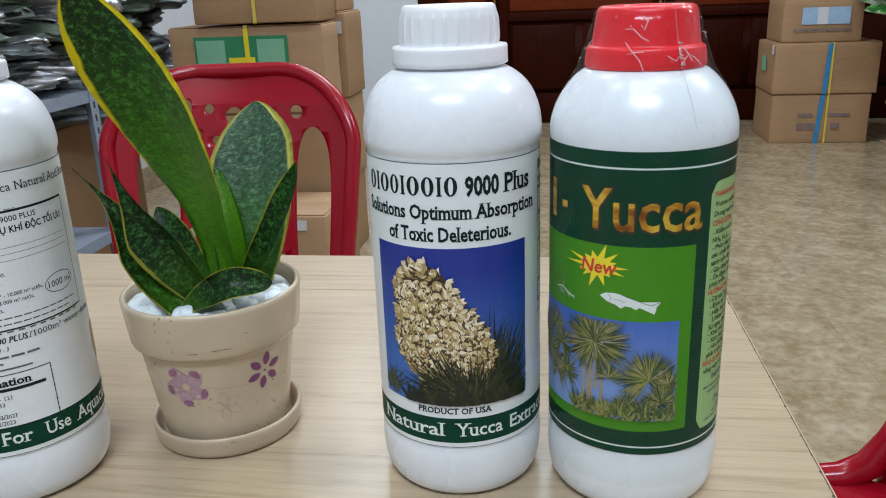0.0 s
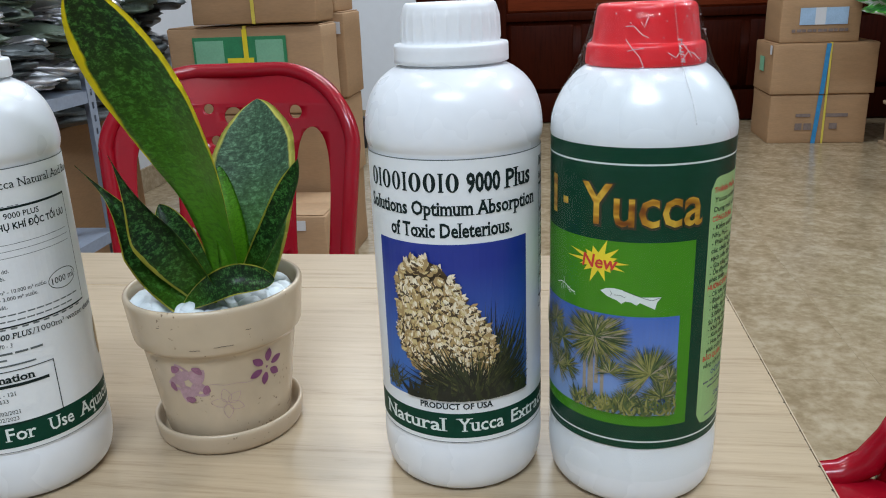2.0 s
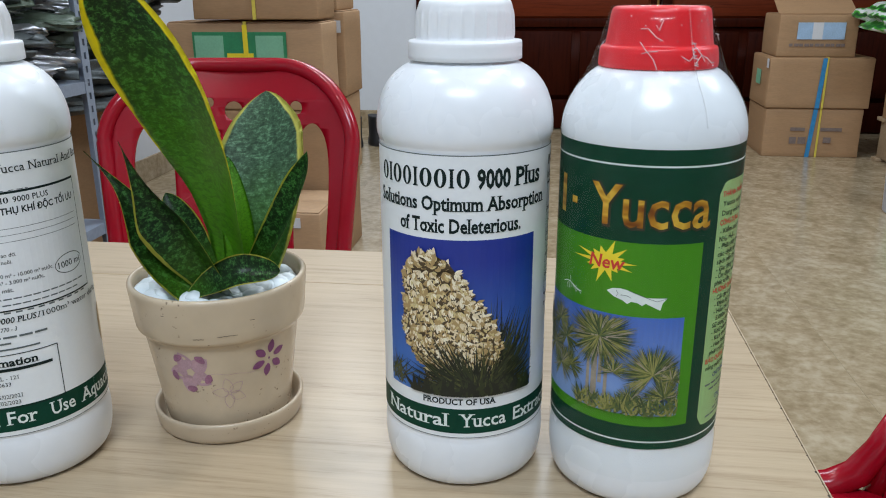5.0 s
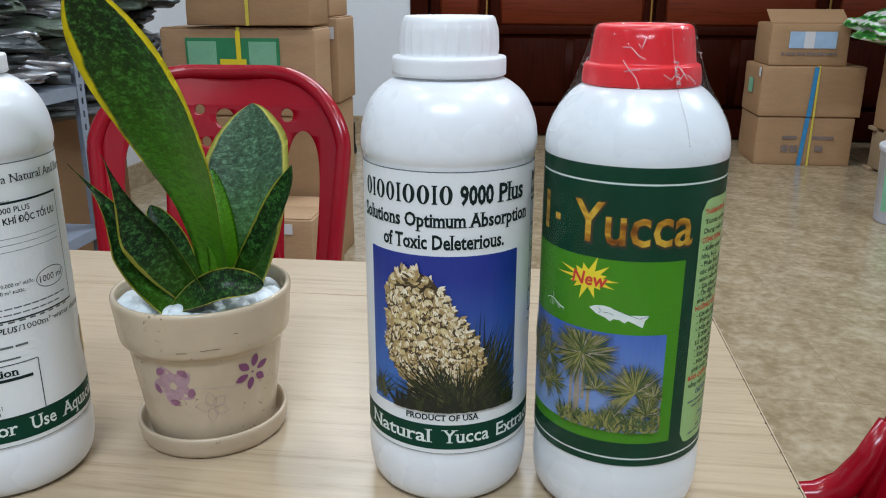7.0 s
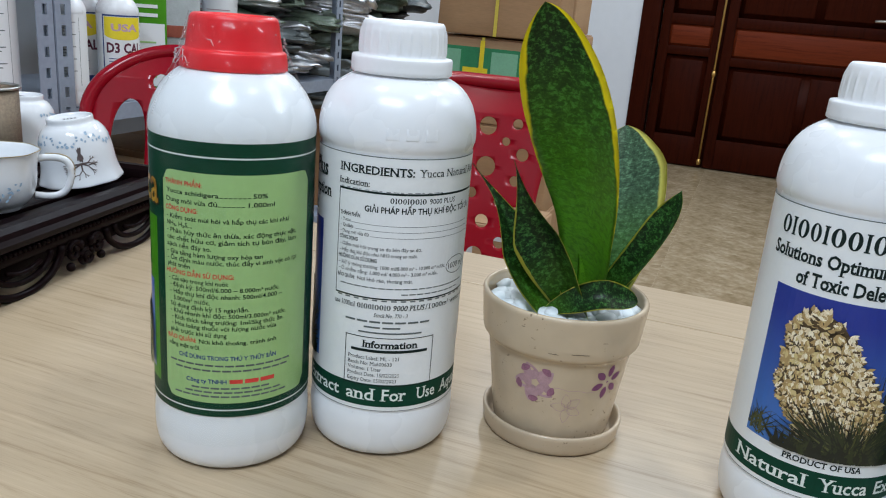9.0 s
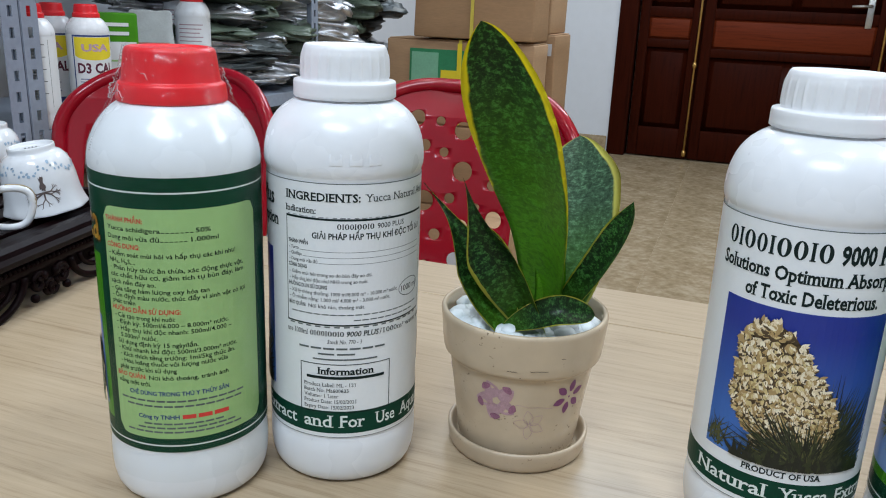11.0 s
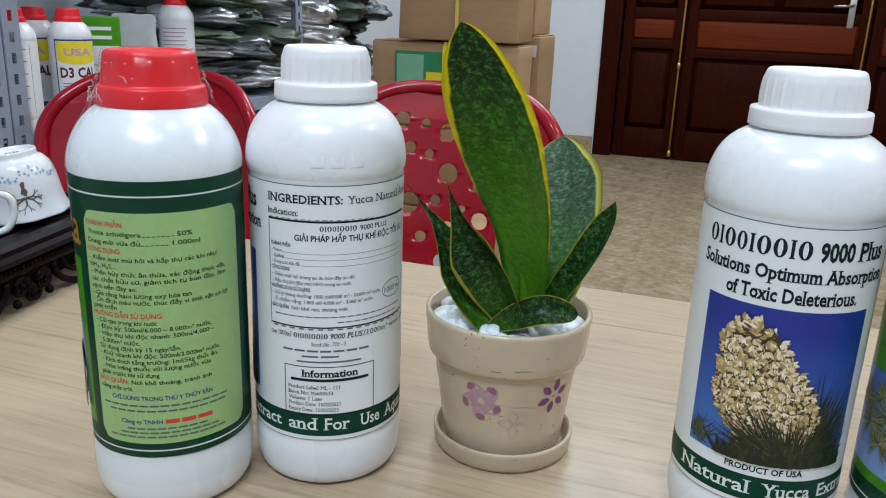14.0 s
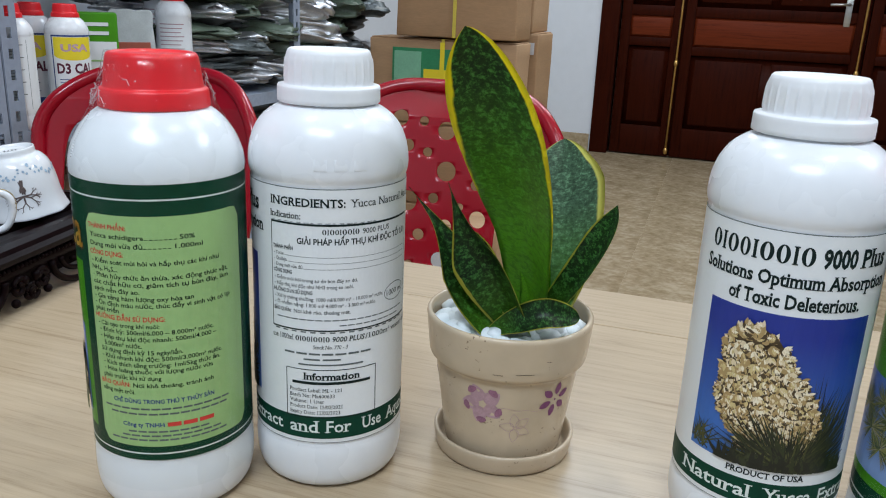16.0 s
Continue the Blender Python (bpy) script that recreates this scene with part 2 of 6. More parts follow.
def glaze_material(name, colour, rough):
    """Cream glaze with brown specks and a few faint stains."""
    m, nodes, links, b = principled(name, colour, rough, coat=0.2)
    vec = coords(nodes, links)
    soft = noise_tex(nodes, links, vec, 35, 3)
    base = ramp(nodes, [(0.3, tuple(c * 0.92 for c in colour)), (0.7, tuple(min(1, c * 1.06) for c in colour))])
    links.new(soft, base.inputs[0])
    specks = noise_tex(nodes, links, vec, 420, 2, 0.5)
    where = noise_tex(nodes, links, vec, 45, 4, 0.7)
    both = nodes.new("ShaderNodeMath")
    links.new(specks, both.inputs[0]), links.new(where, both.inputs[1])
    mask = ramp(nodes, [(0.62, (0, 0, 0)), (0.68, (0.75, 0.75, 0.75))])
    half = nodes.new("ShaderNodeMath")
    half.operation = "MULTIPLY"
    half.inputs[1].default_value = 0.5
    links.new(both.outputs[0], half.inputs[0])
    links.new(half.outputs[0], mask.inputs[0])
    mix = nodes.new("ShaderNodeMix")
    mix.data_type = "RGBA"
    links.new(mask.outputs[0], mix.inputs["Factor"])
    links.new(base.outputs[0], mix.inputs["A"])
    mix.inputs["B"].default_value = (0.12, 0.075, 0.04, 1)
    links.new(mix.outputs["Result"], b.inputs["Base Color"])
    return m


CERAMIC = glaze_material("cream_glaze_specked", (0.56, 0.448, 0.312), 0.25)
CERAMIC_DARK = glaze_material("stained_cream_glaze", (0.50, 0.395, 0.275), 0.35)
PORCELAIN = surface("porcelain", (0.76, 0.78, 0.80), 0.12, vary=0.02, scale=30, coat=0.3)
GILT = surface("gilt_line", (0.42, 0.34, 0.2), 0.3, 0.6, vary=0.2)
PRINT_BLUE = surface("blue_flower_print", (0.30, 0.42, 0.54), 0.3, vary=0.4, scale=200)
PRINT_BROWN = surface("brown_tree_print", (0.12, 0.09, 0.085), 0.4, vary=0.4, scale=200)


# ---- building helpers ----
def part(name, bm, material, parent=None, label="", smooth=True, m=None):
    me = bpy.data.meshes.new(name)
    bm.normal_update()
    bm.to_mesh(me)
    bm.free()
    for p in me.polygons:
        p.use_smooth = smooth
    for mt in material if isinstance(material, (list, tuple)) else (material,):
        me.materials.append(mt)
    ob = new(name, me)
    if parent is not None:
        ob.parent = parent
    if m is not None:
        ob.matrix_basis = m
    if label:
        ob["label"] = label
    return ob


def thing(name, m, label, category, group="", kind=""):
    ob = new(name)
    ob.empty_display_size = 0.05
    ob.matrix_basis = m
    return tagged(ob, label, category, group, kind)


def box_bm(x0, x1, y0, y1, z0, z1, bevel=0.0, seg=2, bm=None):
    bm = bm or bmesh.new()
    vs = [bm.verts.new((x, y, z)) for x in (x0, x1) for y in (y0, y1) for z in (z0, z1)]
    fs = [bm.faces.new([vs[i] for i in f]) for f in ((0, 1, 3, 2), (4, 6, 7, 5), (0, 4, 5, 1), (2, 3, 7, 6), (0, 2, 6, 4), (1, 5, 7, 3))]
    if bevel:
        es = list({e for f in fs for e in f.edges})
        bmesh.ops.bevel(bm, geom=es, offset=bevel, segments=seg, affect="EDGES", profile=0.5)
    return bm


def lathe_bm(profile, n=64, ripple=None, bm=None, arc=None):
    """Turns (r, z) points round z. ripple(i, r, z, angle) may change the radius."""
    bm = bm or bmesh.new()
    a0, a1 = arc or (0, 2 * math.pi)
    closed = arc is None
    rings = []
    for i, (r, z) in enumerate(profile):
        if r < 1e-6:
            rings.append([bm.verts.new((0, 0, z))])
            continue
        ring = []
        for k in range(n if closed else n + 1):
            a = a0 + (a1 - a0) * k / n
            rr = ripple(i, r, z, a) if ripple else r
            ring.append(bm.verts.new((rr * math.sin(a), -rr * math.cos(a), z)))
        rings.append(ring)
    for p, q in zip(rings, rings[1:]):
        m_ = max(len(p), len(q))
        for k in range(m_ if closed else m_ - 1):
            a, b = k, (k + 1) % m_
            if len(p) == 1 and len(q) > 1:
                bm.faces.new((p[0], q[b], q[a]))
            elif len(q) == 1 and len(p) > 1:
                bm.faces.new((p[a], p[b], q[0]))
            elif len(p) > 1:
                bm.faces.new((p[a], p[b], q[b], q[a]))
    bm.normal_update()
    return bm


def tube_bm(points, radius, n=8, closed=False, bm=None, taper=None):
    """A round bar along points."""
    bm = bm or bmesh.new()
    pts = [Vector(p) for p in points]
    rings = []
    up = Vector((0, 0, 1))
    for i, p in enumerate(pts):
        a = pts[i - 1] if (i > 0 or closed) else p
        b = pts[(i + 1) % len(pts)] if (i < len(pts) - 1 or closed) else p
        d = (b - a).normalized()
        side = d.cross(up)
        if side.length < 0.05:
            side = d.cross(Vector((0, 1, 0)))
        side.normalize()
        other = side.cross(d)
        r = radius * (taper(i / max(1, len(pts) - 1)) if taper else 1)
        rings.append([bm.verts.new(p + r * (math.cos(2 * math.pi * k / n) * side + math.sin(2 * math.pi * k / n) * other)) for k in range(n)])
    pairs = list(zip(rings, rings[1:])) + ([(rings[-1], rings[0])] if closed else [])
    for p, q in pairs:
        for k in range(n):
            bm.faces.new((p[k], p[(k + 1) % n], q[(k + 1) % n], q[k]))
    if not closed:
        bm.faces.new(rings[0][::-1])
        bm.faces.new(rings[-1])
    return bm


def ball_bm(r, u=12, v=8, bm=None, at=(0, 0, 0), scale=(1, 1, 1)):
    bm = bm or bmesh.new()
    bmesh.ops.create_uvsphere(bm, u_segments=u, v_segments=v, radius=r, matrix=Matrix.Translation(at) @ Matrix.Diagonal((*scale, 1)))
    return bm


def poly_bm(loops, bm=None, z=0.0):
    """Flat polygons in x, z; each loop a list of (u, v)."""
    bm = bm or bmesh.new()
    for loop in loops:
        bm.faces.new([bm.verts.new((u, z, v)) for u, v in loop])
    return bm


def grid_bm(u0, u1, v0, v1, nu=24, nv=1, bm=None):
    bm = bm or bmesh.new()
    vs = [[bm.verts.new((u0 + (u1 - u0) * i / nu, 0, v0 + (v1 - v0) * j / nv)) for j in range(nv + 1)] for i in range(nu + 1)]
    for i in range(nu):
        for j in range(nv):
            bm.faces.new((vs[i][j], vs[i + 1][j], vs[i + 1][j + 1], vs[i][j + 1]))
    return bm


def wrapped(bm, radius, lift):
    """Bends a flat sheet (x along the girth, z up) round the upright axis; radius may be a function of z."""
    bmesh.ops.triangulate(bm, faces=[f for f in bm.faces if len(f.verts) > 4])
    for _ in range(4):
        wide = [e for e in bm.edges if abs(e.verts[0].co.x - e.verts[1].co.x) > 0.0042]
        if not wide:
            break
        bmesh.ops.subdivide_edges(bm, edges=wide, cuts=1)
        bmesh.ops.triangulate(bm, faces=[f for f in bm.faces if len(f.verts) > 4])
    for v in bm.verts:
        r = radius(v.co.z) if callable(radius) else radius
        a = v.co.x / r
        rr = r + lift - v.co.y
        v.co = (rr * math.sin(a), -rr * math.cos(a), v.co.z)
    return bm


def add_serifs(bm):
    """Thin feet and heads on the flat ends of the stems of letters that lie in x, y."""
    top_of = {}
    left = set(bm.verts)
    while left:
        island, grow_ = set(), [left.pop()]
        while grow_:
            q = grow_.pop()
            island.add(q)
            for e in q.link_edges:
                o = e.other_vert(q)
                if o in left:
                    left.remove(o)
                    grow_.append(o)
        tall = max(q.co.y for q in island) - min(q.co.y for q in island)
        for q in island:
            top_of[q] = tall
    bars_ = []
    for e in bm.edges:
        if len(e.link_faces) != 1 or top_of[e.verts[0]] < 0.3:
            continue
        (xa, ya), (xb, yb) = (sorted((q.co.x, q.co.y) for q in e.verts))
        if abs(ya - yb) > 0.004 or not 0.03 < xb - xa < 0.24:
            continue
        inside = e.link_faces[0].calc_center_median().y - ya
        if inside > 0 and (abs(ya) < 0.04 or ya < -0.12):
            bars_.append((xa - 0.09, xb + 0.09, ya, ya + 0.045))
        elif inside < 0 and ya > 0.6:
            bars_.append((xa - 0.09, xb + 0.09, ya - 0.045, ya))
        elif inside < 0 and ya > 0.35:
            bars_.append((xa - 0.10, xb, ya - 0.05, ya))
    for xa, xb, ya, yb in bars_:
        bm.faces.new([bm.verts.new(p) for p in ((xa, ya, 0.0), (xb, ya, 0.0), (xb, yb, 0.0), (xa, yb, 0.0))])


def text_bm(text, u0, u1, v, height, bold=0.0, slant=0.0, serif=False):
    """Letters from u0 to u1 on the base line v, capitals of that height; letters stand in x, z."""
    cu = bpy.data.curves.new("letters", "FONT")
    cu.body, cu.size, cu.resolution_u, cu.offset, cu.shear = text, 1.0, 2, bold, slant
    ob = bpy.data.objects.new("letters", cu)
    scene.collection.objects.link(ob)
    dg = bpy.context.evaluated_depsgraph_get()
    me = bpy.data.meshes.new_from_object(ob.evaluated_get(dg))
    bpy.data.objects.remove(ob)
    bpy.data.curves.remove(cu)
    bm = bmesh.new()
    bm.from_mesh(me)
    bpy.data.meshes.remove(me)
    bmesh.ops.remove_doubles(bm, verts=bm.verts[:], dist=1e-5)
    xs = [q.co.x for q in bm.verts]
    x0, w = min(xs), max(xs) - min(xs)
    if serif:
        add_serifs(bm)
    for q in bm.verts:
        q.co = (u0 + (q.co.x - x0) / w * (u1 - u0), 0, v + q.co.y / 0.72 * height)
    for f in bm.faces:
        f.normal_update()
        if f.normal.y > 0:
            f.normal_flip()
    return bm


# ---- the room ----
TOP = 0.75          # table top
DOOR_Y = 6.0        # wall with the doors
room = dict(x0=-2.15, x1=4.2, y0=-3.2, y1=DOOR_Y + 0.1, h=3.2)

floor = tagged(part("floor", box_bm(room["x0"], room["x1"], room["y0"], room["y1"] + 0.2, -0.12, -0.0008), GROUT, smooth=False), "polished beige marbled floor tiles with thin joints", "floor", kind="structure")
TILE_SIZE = 0.6


def tile_mesh():
    bm = box_bm(0.0004, TILE_SIZE - 0.0004, 0.0004, TILE_SIZE - 0.0004, -0.007, 0.0, 0.0002, 1)
    me = bpy.data.meshes.new("tile")
    bm.to_mesh(me)
    bm.free()
    me.materials.append(TILE)
    return me


def wall(name, x0, x1, y0, y1, z0, z1, label):
    return tagged(part(name, box_bm(x0, x1, y0, y1, z0, z1), WALL_PAINT, smooth=False), label, "wall", kind="structure")


wall("wall_west", room["x0"] - 0.15, room["x0"], room["y0"], room["y1"], 0, room["h"], "plain pale blue-white painted wall behind the storage rack")
wall("wall_east", room["x1"], room["x1"] + 0.15, room["y0"], room["y1"], 0, room["h"], "plain pale painted wall")
wall("wall_south", room["x0"] - 0.15, room["x1"] + 0.15, room["y0"] - 0.15, room["y0"], 0, room["h"], "plain pale painted wall")
north = thing("wall_north", pose(0, 0, 0), "pale painted wall round the dark wooden doors", "wall", kind="structure")
part("wall_panel", box_bm(room["x0"], -0.93, DOOR_Y, DOOR_Y + 0.2, 0, room["h"]), WALL_PAINT, north, smooth=False)
part("wall_panel", box_bm(3.35, room["x1"], DOOR_Y, DOOR_Y + 0.2, 0, room["h"]), WALL_PAINT, north, smooth=False)
part("wall_panel", box_bm(-0.93, 3.35, DOOR_Y, DOOR_Y + 0.2, 2.75, room["h"]), WALL_PAINT, north, smooth=False)
part("wall_panel", box_bm(-0.93, 3.35, DOOR_Y + 0.2, DOOR_Y + 0.26, 0, 2.75), WALL_PAINT, north, smooth=False)
tagged(part("ceiling", box_bm(room["x0"] - 0.15, room["x1"] + 0.15, room["y0"] - 0.15, DOOR_Y + 0.26, room["h"], room["h"] + 0.1), CEILING_PAINT, smooth=False), "plain white ceiling", "ceiling", kind="structure")
tagged(part("baseboard", box_bm(room["x0"], -0.94, DOOR_Y - 0.012, DOOR_Y, 0, 0.13, 0.002, 1), TILE, smooth=False), "beige tile skirting along the pale wall", "baseboard", kind="structure")
tagged(part("baseboard", box_bm(room["x0"], room["x0"] + 0.012, 0, DOOR_Y - 0.012, 0, 0.13, 0.002, 1), TILE, smooth=False), "beige tile skirting along the pale wall", "baseboard", kind="structure")


# ---- doors ----
def door_leaf(name, x0, x1, handle=None, low=0.0):
    d = thing(name, pose(x0, DOOR_Y, 0), "closed dark mahogany door leaf with raised panels", "door", "door leaves", "structure")
    w, y0, y1 = x1 - x0, 0.03, 0.075
    st = 0.07
    part("stile", box_bm(0.002, st, y0, y1, 0.01, 2.68, 0.003), DOOR_WOOD, d)
    part("stile", box_bm(w - st, w - 0.002, y0, y1, 0.01, 2.68, 0.003), DOOR_WOOD, d)
    rails = [(0.01, 0.22), (0.79 - low, 0.85 - low), (1.0, 1.07), (1.75, 1.82), (2.58, 2.68)]
    for a, b in rails:
        part("rail", box_bm(st, w - st, y0, y1, a, b, 0.003), DOOR_WOOD, d)
    for (_, a), (b, _) in zip(rails, rails[1:]):
        # the band above the lower rail takes the wood with painted-in light
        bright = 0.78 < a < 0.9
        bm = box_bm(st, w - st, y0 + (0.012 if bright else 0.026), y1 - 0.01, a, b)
        n = 2 if (w > 0.8 and not bright) else 1
        pw = (w - 2 * st) / n
        for k in range(n):
            u0 = st + k * pw
            g = 0.012 if bright else 0.03
            box_bm(u0 + g, u0 + pw - g, y0 + (0.002 if bright else 0.014), y0 + (0.02 if bright else 0.03), a + g, b - g, 0.006, 2, bm)
        part("panel", bm, DOOR_PANEL_LIT if bright else DOOR_WOOD, d)
    # added strip behind the joint, keeps the bright wall from showing through
    part("gap_blocker", box_bm(w - 0.012, w + 0.012, y1 + 0.002, y1 + 0.014, 0.01, 2.68, 0.002), DOOR_WOOD, d)
    if handle:
        part("handle_plate", box_bm(handle - 0.02, handle + 0.02, y0 - 0.008, y0, 0.98, 1.2, 0.004), STEEL, d, "brushed steel handle plate")
        part("door_handle", tube_bm([(handle, y0, 1.12), (handle, y0 - 0.05, 1.12), (handle - 0.12, y0 - 0.055, 1.115)], 0.009), STEEL, d, "brushed steel lever handle")
    return d


def door_rod(x):
    r = thing("door_bolt_rod", pose(x, DOOR_Y + 0.018, 0), "long upright brass bolt rod on the dark door", "bolt", "brass bolt rods")
    part("rod", tube_bm([(0, 0, 0.03), (0, 0, 2.6)], 0.008, 10), BRASS, r)
    for z in (0.05, 0.68, 1.30, 1.9, 2.5):
        part("bracket", lathe_bm([(0.0, z - 0.025), (0.012, z - 0.02), (0.016, z), (0.012, z + 0.02), (0.0, z + 0.025)], 12), BRASS, r)
    return r


frame_ = thing("door_frame", pose(0, DOOR_Y, 0), "dark mahogany door frame set in the wall", "door frame", kind="structure")
part("jamb", box_bm(-0.93, -0.80, -0.02, 0.12, 0, 2.75, 0.006), DOOR_WOOD, frame_)
part("jamb", box_bm(3.22, 3.35, -0.02, 0.12, 0, 2.75, 0.006), DOOR_WOOD, frame_)
part("head", box_bm(-0.80, 3.22, -0.02, 0.12, 2.69, 2.75, 0.006), DOOR_WOOD, frame_)
door_leaf("door_1", -0.79, -0.36)
door_leaf("door_2", -0.35, 0.81, 1.03, low=0.05)
door_leaf("door_3", 0.82, 1.98, low=0.05)
door_leaf("door_4", 1.99, 3.21, low=0.05)
door_rod(-0.375), door_rod(0.79), door_rod(1.99)


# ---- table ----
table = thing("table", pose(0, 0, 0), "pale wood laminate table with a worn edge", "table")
SEAM = 0.661
part("tabletop", box_bm(-1.32, 0.198, -0.02, SEAM - 0.0004, TOP - 0.025, TOP, 0.0012, 2), TABLE_WOOD, table, smooth=False)
part("back_board", box_bm(-1.32, 0.198, SEAM + 0.0004, 0.757, TOP - 0.025, TOP, 0.0012, 2), TABLE_WOOD, table, smooth=False)
part("edge_band", box_bm(0.1985, 0.1993, -0.02, 0.757, TOP - 0.0245, TOP - 0.0008), TABLE_EDGE, table, "worn edge strip", smooth=False)
for lx in (-1.27, 0.15):
    for ly in (0.05, 0.42):
        part("leg", box_bm(lx - 0.02, lx + 0.02, ly - 0.02, ly + 0.02, 0, TOP - 0.025, 0.002), RACK_GREY, table)
part("rail", box_bm(-1.25, 0.13, 0.41, 0.43, TOP - 0.085, TOP - 0.027, 0.002), RACK_GREY, table)
rng = random.Random(4)
chips = bmesh.new()
for k in range(26):
    y = 0.30 + 0.35 * (k / 26) + rng.uniform(-0.008, 0.008)
    l, w = rng.uniform(0.0008, 0.003), rng.uniform(0.0004, 0.0012)
    chips.faces.new([chips.verts.new((0.1978 - w * a, y + l * b, TOP + 0.0002)) for a, b in ((0, 0), (1.2, 0.3), (1, 0.9), (0, 1))][::-1])
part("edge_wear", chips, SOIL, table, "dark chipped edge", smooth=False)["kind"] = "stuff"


# ---- bottles ----
R = 0.0443
WHITE_PROFILE = [(0, 2), (30, 1.5), (34, 0), (38.5, 0.6), (42, 4), (43.8, 10), (44.6, 17), (44.7, 24), (44.3, 28), (43.9, 30), (43.9, 184), (44.4, 185.5), (45.2, 188), (45.4, 192),
                 (44.9, 198), (43.6, 204), (41.0, 210.5), (37, 216), (32, 220), (27.5, 222.4), (25.2, 223), (25, 226)]
RED_PROFILE = [(0, 2), (30, 1.5), (34, 0), (38.5, 0.6), (42, 4), (43.8, 10), (44.5, 18), (44.5, 26), (44.0, 31), (43.9, 33), (43.9, 186), (44.4, 188), (44.6, 191),
               (44.2, 196), (42.6, 202), (39.8, 208), (36.5, 213), (32.5, 217.5), (28.5, 220.5), (26, 221.5), (25.5, 224)]
mm = lambda pts: [(r / 1000, z / 1000) for r, z in pts]


def rounded(pts, n=3):
    """Softens a profile by cutting its corners."""
    for _ in range(n):
        out = [pts[0]]
        for (a, b), (c, d) in zip(pts, pts[1:]):
            out += [(0.75 * a + 0.25 * c, 0.75 * b + 0.25 * d), (0.25 * a + 0.75 * c, 0.25 * b + 0.75 * d)]
        pts = out + [pts[-1]]
    return pts


def bottle_body(profile, parent):
    return part("body", lathe_bm(rounded(mm(profile), 1), 96), WHITE_PLASTIC, parent)


def white_cap(parent):
    prof = mm([(24, 223.6), (27.9, 223.7), (28.6, 224.2), (28.5, 231.9), (28.1, 232.8), (25.0, 233.0), (24.5, 233.6), (24.3, 240), (23.9, 246.5), (23.2, 249.6), (22.5, 251.2), (21.6, 252.0), (20.8, 251.9), (20.2, 250.9), (19.6, 250.4), (0, 250.4)])

    def ribs(i, r, z, a):
        k = max(0.0, min(1.0, (z - 0.2335) / 0.002)) * max(0.0, min(1.0, (0.249 - z) / 0.004))
        return r + (0.0007 * k * max(0.0, math.cos(a * 26)) ** 5 if r > 0.0225 else 0)
    fine = []
    for (a, b), (c, d) in zip(prof, prof[1:]):
        n = 4 if abs(d - b) > 0.003 else 1
        fine += [(a + (c - a) * k / n, b + (d - b) * k / n) for k in range(n)]
    return part("cap", lathe_bm(fine + [prof[-1]], 240, ribs), CAP_WHITE, parent, "white ribbed screw cap")


def red_cap(parent):
    prof = mm([(25, 221.0), (27.8, 221.2), (28.3, 222.4), (27.6, 229.5), (26.9, 230.8), (25.4, 231.2), (25.0, 232.2), (24.2, 238), (23.2, 245.5), (22.6, 247.6), (21.0, 248.8), (19.6, 248.6), (18.8, 247.6), (0, 247.4)])
    return part("cap", lathe_bm(rounded(prof, 1), 96), CAP_RED, parent, "red plastic screw cap")


